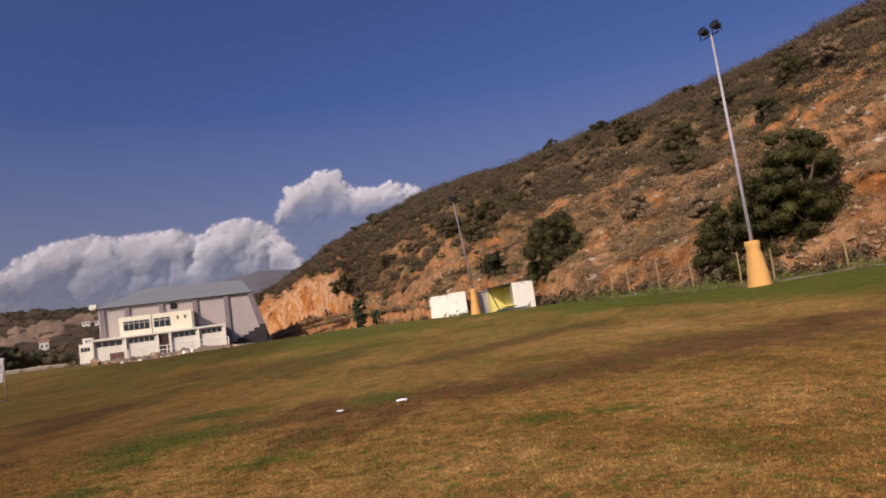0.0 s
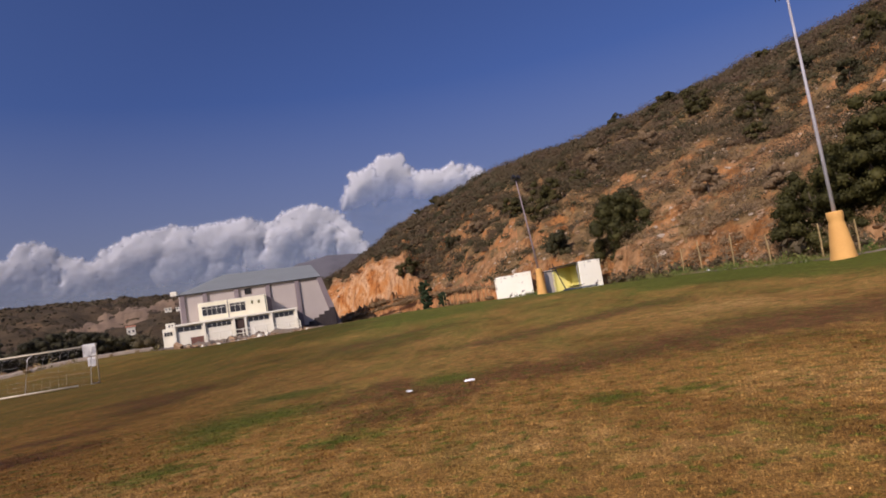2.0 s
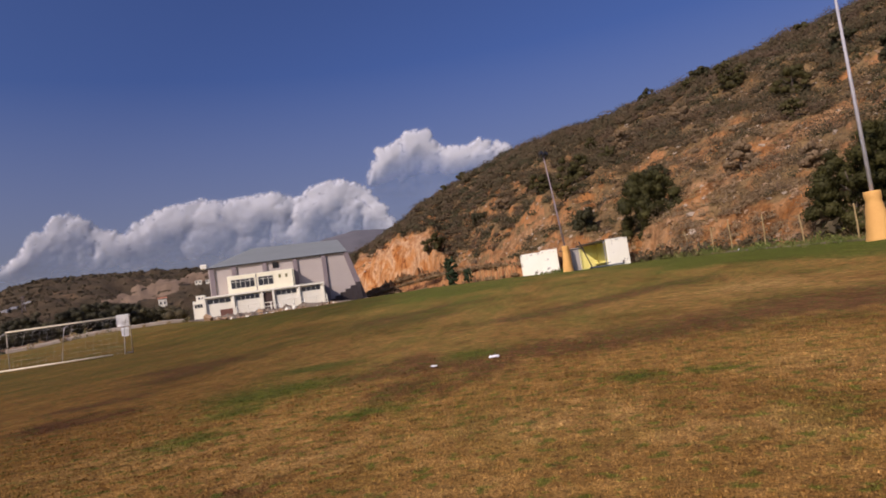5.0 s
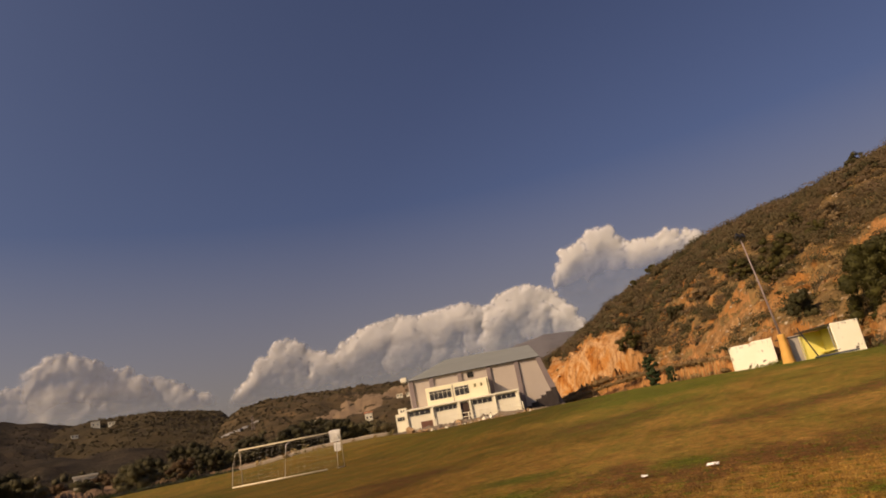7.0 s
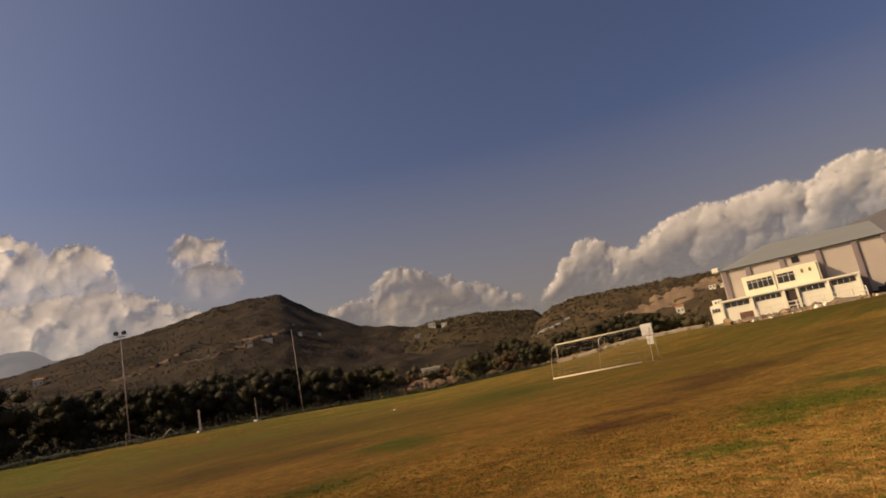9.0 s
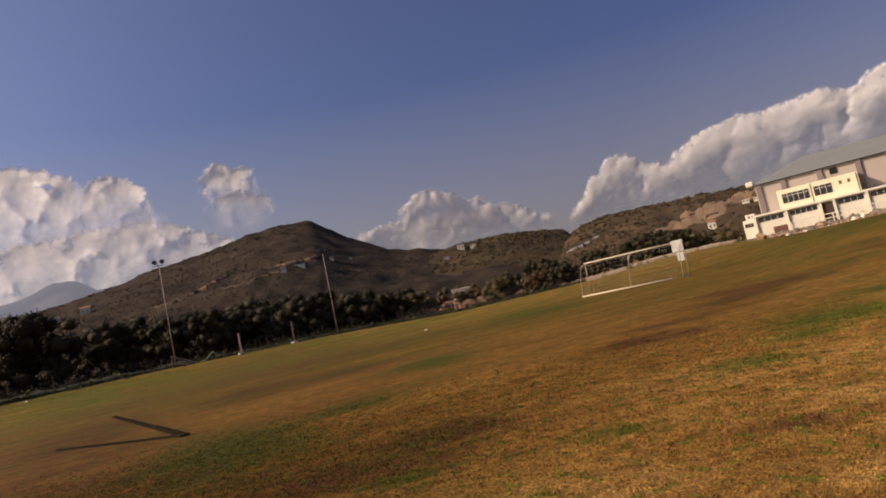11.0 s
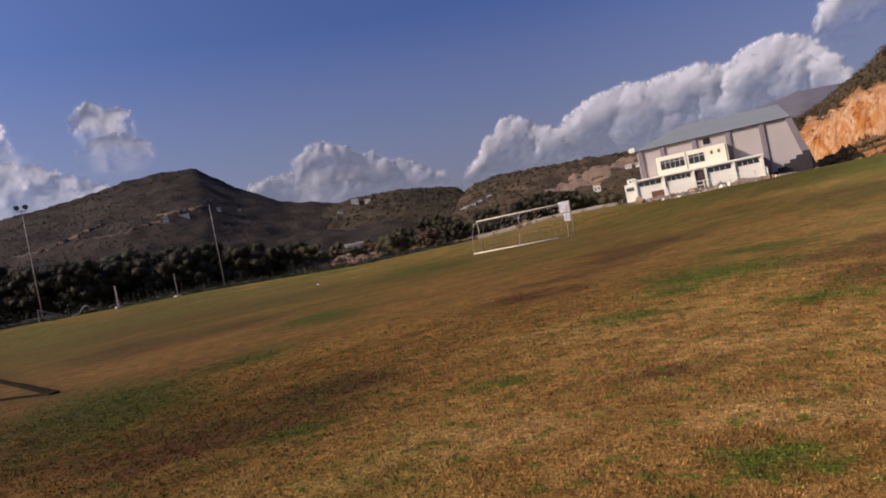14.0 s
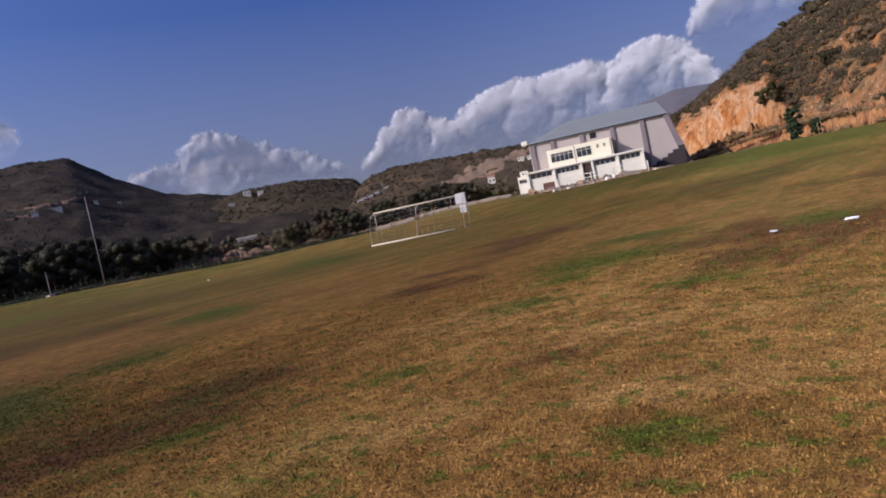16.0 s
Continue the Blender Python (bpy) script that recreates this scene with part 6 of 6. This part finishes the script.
def mound(name, label, az0, az1, d, height, deep, material, seed, d2=None):
    """A long uneven heap of earth."""
    rng = np.random.default_rng(seed)
    azs = np.linspace(az0, az1, 160)
    bm = bmesh.new()
    rows = []
    for i, a in enumerate(azs):
        end = math.sin(math.pi * i / 159) ** 0.5
        row = []
        for u, k in ((-1, 0), (-0.9, 0.25), (-0.75, 0.5), (-0.55, 0.72), (-0.35, 0.9), (-0.1, 1.0), (0.25, 1.0), (0.7, 0.5), (1, 0)):
            p = polar(a, d + ((d2 or d) - d) * (i / 159) ** 1.6 + u * deep)
            n = 0.5 * noise.noise(Vector((a * 1.1, u * 2, seed))) + 0.35 * noise.noise(Vector((a * 3.3, u * 4, seed))) + 0.3 * noise.noise(Vector((a * 9, u * 7, seed)))
            p.z = gz(p) - 0.1 + height * k * end * (1 + n)
            row.append(bm.verts.new(p))
        rows.append(row)
    for a, b in zip(rows, rows[1:]):
        for k in range(8):
            bm.faces.new((a[k], b[k], b[k + 1], a[k + 1]))
    bmesh.ops.recalc_face_normals(bm, faces=bm.faces[:])
    return tagged(mesh_ob(name, bm, material, smooth=True), label, "earth bank", kind="structure")


mound("earth_bank", "bare reddish earth bank among the olive trees", -65.0, -55.0, 106, 1.7, 6, M_EARTH, 1)
mound("earth_bank", "bare reddish earth bank beyond the goal", -52, -40, 112, 0.7, 3, M_EARTH, 2)
mound("orchard_floor", "dry brown orchard floor rising beyond the pitch", -100, -36, 150, 3.2, 42, M_EARTH, 3)

M_ORANGE = plain("orange_earth", (0.34, 0.125, 0.03), (0.48, 0.215, 0.07), 0.35, 2.5, 0.95, bump=0.8, depth=0.15)
nt = M_ORANGE.node_tree
b = nt.nodes["Principled BSDF"]
c = b.inputs["Base Color"].links[0].from_socket
# shade of gullies and cracks running down the face, put into the colour
for size, lo in ((0.8, 0.36), (2.2, 0.45)):
    rill_shade = noise_node(nt, coord(nt, (1.0, 1.0, 0.25)), size, 6, 0.72, 0.5)
    c = mixed(nt, 1.0, c, ramp(nt, rill_shade.outputs[0], [(0.34, (lo, 0.85 * lo, 0.75 * lo)), (0.49, (0.95, 0.95, 0.95)), (0.66, (1.15, 1.3, 1.5))]).outputs[0], "MULTIPLY")
link(nt, c, b.inputs["Base Color"])
mound("lower_bank", "eroded orange earth bank below the quarried cliff", -1.5, -15.5, 76, 2.4, 3.2, M_ORANGE, 4, 138)
mound("grassy_bench", "dry grassy bench with scrub between bank and cliff", -7.5, -19.0, 122, 3.6, 8, M_HILL, 6, 162)

rng = np.random.default_rng(67)
n = 520
i = rng.random(n)
a = -1.5 - 17 * i
d = 76 + 74 * i**1.6
p = np.stack([d * np.sin(np.radians(a)), d * np.cos(np.radians(a)), 0 * a], -1)
p[:, 2] = ground_z(p[:, 0], p[:, 1]) + 2.2 * np.sin(np.pi * i) ** 0.5
k = rng.random(n) < 0.12
p[k] *= ((d[k] - 2.8) / d[k])[:, None] * [1, 1, 0] + [0, 0, 1]
p[k, 2] = ground_z(p[k, 0], p[k, 1]) + 0.3
# denser on the bench below the cliff
b = rng.random(n) < 0.45
i = rng.random(b.sum())
d = 122 + 40 * i**1.6 + rng.uniform(-6, 2, b.sum())
a = np.radians(-7.5 - 11.5 * i)
p[b] = np.stack([d * np.sin(a), d * np.cos(a), 0 * d], -1)
p[b, 2] = ground_z(p[b, 0], p[b, 1]) + 3.2 * np.sin(np.pi * i) ** 0.5
s = rng.lognormal(-0.75, 0.4, n)
tagged(foliage("bank_scrub", rng, p, s[:, None] * [1.2, 1.2, 0.75], 90, 0.11 * s, M_DRYSHRUB), "brown and green scrub on the lower earth bank", "shrubs", kind="stuff")
mound("rubble_slope", "slope of tan and grey rubble below the changing rooms", -33.0, -19.0, 112.5, 0.95, 2.6, plain("mixed_rubble", (0.10, 0.075, 0.05), (0.34, 0.26, 0.18), 1.2, 7, 0.95, bump=0.8, depth=0.08), 9)
DRYWALL = [on_ground(a, d) for a, d in ((-26.6, 112.0), (-25, 111.6), (-23.5, 111.6), (-20.6, 112.2))]
strip("dry_stone_wall", "low rough stone wall before the changing rooms", DRYWALL, 0.7, 0.42, M_STONE, jitter=0.35, seed=12, category="wall")

weeds("hall_weeds", "dry brown weeds below the changing rooms", DRYWALL, 150, 0.7, 0.36, 68, M_DRYSHRUB, 16, 0.3)

# low pale wall beyond the goal
WALL = [on_ground(a, d) for a, d in ((-45.5, 99), (-42, 101), (-39, 103), (-36, 105), (-33.2, 107))]
M_PATHWALL = plain("pale_tan_concrete", (0.36, 0.28, 0.19), (0.52, 0.42, 0.30), 0.8, 12, 0.9)
strip("low_wall", "low pale broken concrete wall beyond the goal", WALL, 0.5, 0.5, M_PATHWALL, jitter=0.05, seed=8, category="wall")
weeds("canes", "dry tan canes and weeds beyond the goal", WALL, 34, 1.5, 0.5, 63, leaf_mat("dry_canes", [(0.22, 0.15, 0.06), (0.32, 0.22, 0.10), (0.10, 0.10, 0.04)], 0.4), 14, 0.6)

# left wire fence: posts with two wires
FENCE_L = [on_ground(a, d + 5) for a, d in ((-92, 64), (-81.6, 67.5), (-67.7, 76), (-61.2, 82), (-56, 87), (-48, 97), (-42, 104))]


def fence(label, pts, gap, height, material, wire, lean, seed):
    rng = np.random.default_rng(seed)
    P = np.array([tuple(p) for p in pts])
    seg = np.linalg.norm(np.diff(P[:, :2], axis=0), axis=1)
    s = np.r_[0, np.cumsum(seg)]
    t = thing("fence", label, "fence")
    tops = []
    for u in np.arange(0, s[-1], gap):
        u = u + rng.uniform(-0.2, 0.2) * gap
        p = Vector([float(np.interp(u, s, P[:, k])) for k in range(3)])
        p.z = gz(p)
        h = height * rng.uniform(0.85, 1.1)
        top = p + Vector((rng.normal() * lean, rng.normal() * lean, h))
        part("post", tube(bmesh.new(), [p - Vector((0, 0, 0.2)), p.lerp(top, 0.5) + Vector((0.02, 0, 0)), top], [0.04, 0.036, 0.032], 6), material, t)
        tops.append((p, top))
    for k in (0.35, 0.65, 0.93) if wire else ():
        bm = bmesh.new()
        tube(bm, [a.lerp(b, k) for a, b in tops], 0.012, 4)
        part("wire", bm, wire, t)
    return t


fence("rusty wire fence beyond the touchline", FENCE_L, 4.0, 1.5, M_RUSTDARK, M_DARK, 0.06, 71)
TOUCH = [on_ground(a, d) for a, d in ((50, 29), (40, 30.5), (30.5, 32.5), (23, 34), (17, 38), (13, 42), (9, 48))]
fence("leaning yellowish wooden posts along the foot of the hill", TOUCH, 2.9, 1.75, M_POST, None, 0.07, 72)
fence("close row of thin pale stakes beside the cypress", [on_ground(a, d) for a, d in ((-9.0, 88), (-6.8, 83), (-4.8, 79))], 0.75, 1.7, M_POST, None, 0.05, 73)
KERB = [on_ground(a, d - 1.2) for a, d in ((50, 29), (40, 30.5), (30.5, 32.5), (23, 34), (17, 38), (13, 42), (9, 48))]
strip("kerb", "weathered stone kerb strip along the touchline", KERB, 0.2, 0.06, M_STONE, jitter=0.3, seed=9, category="kerb")
weeds("touchline_weeds", "green and dry weeds along the fence at the foot of the hill", TOUCH, 700, 1.1, 0.2, 64, M_WEED, 26, 0.26)
FOOT = [on_ground(a, d + 2) for a, d in ((50, 30), (40, 32), (30, 34), (22, 37), (14, 44), (8, 56), (3, 70), (-1, 76))]
weeds("bank_thicket", "dry brown thicket at the foot of the hill", FOOT, 170, 1.8, 0.45, 65, M_SHRUB, 40, 0.4)
EDGE = [on_ground(a, d) for a, d in ((0, 66), (-4, 84), (-7, 96), (-10, 110), (-13, 124), (-16, 138))]
weeds("far_verge", "green and dry weeds along the far touchline", EDGE, 420, 1.2, 0.25, 66, M_WEED, 18, 0.45)

# ---------- small things beyond the left touchline ----------
p = on_ground(-75.6, 66)
t = thing("lattice_post", "brown lattice steel post beyond the touchline", "post", p)
for x in (-0.22, 0.22):
    part("upright", tube(bmesh.new(), [(x, 0, -0.1), (x * 0.7, 0, 2.0)], 0.05, 6), M_RUSTPOLE, t)
for k in range(5):
    part("rung", tube(bmesh.new(), [(-0.21 + 0.012 * k, 0, 0.1 + 0.4 * k), (0.2 - 0.012 * k, 0, 0.35 + 0.38 * k)], 0.025, 5), M_RUSTPOLE, t)
part("foot_block", boxed(-0.4, -0.25, -0.1, 0.4, 0.25, 0.12, bevel=0.03), M_CONC, t, "pale concrete foot")
p = on_ground(-71.2, 70)
t = thing("corner_post", "thin brown post on a pale concrete foot", "post", p)
part("upright", tube(bmesh.new(), [(0, 0, -0.1), (0, 0, 2.3)], 0.045, 6), M_RUSTPOLE, t)
part("foot_block", boxed(-0.55, -0.25, -0.1, 0.4, 0.25, 0.16, bevel=0.03), M_CONC, t, "pale concrete foot")
p = on_ground(-80.2, 66.5)
t = thing("training_goal", "collapsed small training goal with a slack net", "goal", p, 80)
part("frame", tube(bmesh.new(), [(-0.9, 0, 0.03), (-0.9, 0, 1.1), (1.3, 0.5, 0.05)], 0.035, 6), M_CONC, t)
bm = bmesh.new()
for k in range(9):
    tube(bm, [(-0.9, 0.02, 1.05 - 0.11 * k), (0.2 - 0.05 * k, 0.3, 0.5 - 0.05 * k), (1.25 - 0.1 * k, 0.48, 0.04)], 0.008, 3, False)
part("net", bm, M_NET, t)
p = on_ground(-78.3, 66.5)
t = thing("bent_pipe", "bent pale grey pipe lying by the touchline", "pipe", p, 75)
part("pipe", tube(bmesh.new(), [(-0.7, 0, 0.05), (-0.1, 0, 0.1), (0.3, 0, 0.55), (0.6, 0, 0.75), (0.9, 0.1, 0.45)], 0.045, 6), M_CONC, t)
for az, d in ((-91.0, 62), (13.2, 41), (14.6, 39), (-60, 50)):
    p = on_ground(az, d)
    bm = bmesh.new()
    bmesh.ops.create_icosphere(bm, subdivisions=2, radius=0.11)
    for v in bm.verts:
        v.co *= 1 + 0.35 * noise.noise(v.co * 6 + p)
        v.co.z *= 0.6
    ob = mesh_ob("stone", bm, M_PAPER)
    ob.matrix_world = Matrix.Translation(p + Vector((0, 0, 0.05)))
    tagged(ob, "pale stone lying in the grass", "stone", "stones by the pitch")

# metal frame lying before the dugout
p = on_ground(2.0, 53.5)
t = thing("metal_frame", "faded blue steel frame and mat before the dugout", "frame", p, 10)
part("upright", tube(bmesh.new(), [(-0.3, 0, -0.05), (-1.1, 0.1, 2.3)], 0.045, 6), M_DARK, t)
part("mat", boxed(-0.5, -0.4, 0.0, 2.2, 0.5, 0.12, bevel=0.04), M_BLUEPAINT, t)
part("brace", tube(bmesh.new(), [(-0.25, 0, 0.12), (1.2, 0.2, 0.3)], 0.03, 6), M_DARK, t)
p = on_ground(0.35, 56)
t = thing("board", "grey weathered board leaning beside the ochre base", "board", p, 10)
part("panel", boxed(-0.35, -0.05, -0.03, 0.35, 0.0, 1.9, bevel=0.015), M_CONC, t)
part("rail", boxed(-1.3, -0.1, 1.75, 0.75, -0.055, 1.83), M_DARK, t, "thin dark rail")

# ---------- turf blades near the camera ----------
rng = np.random.default_rng(81)
n = 195000
a = np.radians(rng.uniform(-100, 42, n))
r = 0.3 + 13.4 * rng.random(n) ** 1.1
keep = rng.random(n) > sstep(6.5, 13.7, r)
a, r = np.r_[a[keep], rng.uniform(-math.pi, math.pi, 34000)], np.r_[r[keep], 3.4 * np.sqrt(rng.random(34000))]
n = len(r)
base = np.stack([r * np.sin(a), r * np.cos(a), np.zeros(n)], -1)
base[:, 2] = ground_z(base[:, 0], base[:, 1])
b = rng.uniform(0, 2 * math.pi, (n, 3))
lean = rng.uniform(0.5, 1.5, (n, 3))
length = rng.uniform(0.006, 0.017, (n, 3)) * (1 + 0.05 * r)[:, None]
way = np.stack([np.cos(b) * np.sin(lean), np.sin(b) * np.sin(lean), np.cos(lean)], -1) * length[..., None]
side = np.stack([-np.sin(b), np.cos(b), 0 * b], -1) * (0.0026 + 0.0005 * r)[:, None, None]
root = base[:, None] + rng.normal(size=(n, 3, 3)) * [0.015, 0.015, 0]
v = np.stack([root - side, root + side, root + way], 2).reshape(-1, 3)
turf = tagged(raw_ob("turf", v, np.arange(len(v)).reshape(-1, 3), M_TURF), "short dry grass blades in straw, brown and green", "grass", kind="stuff")
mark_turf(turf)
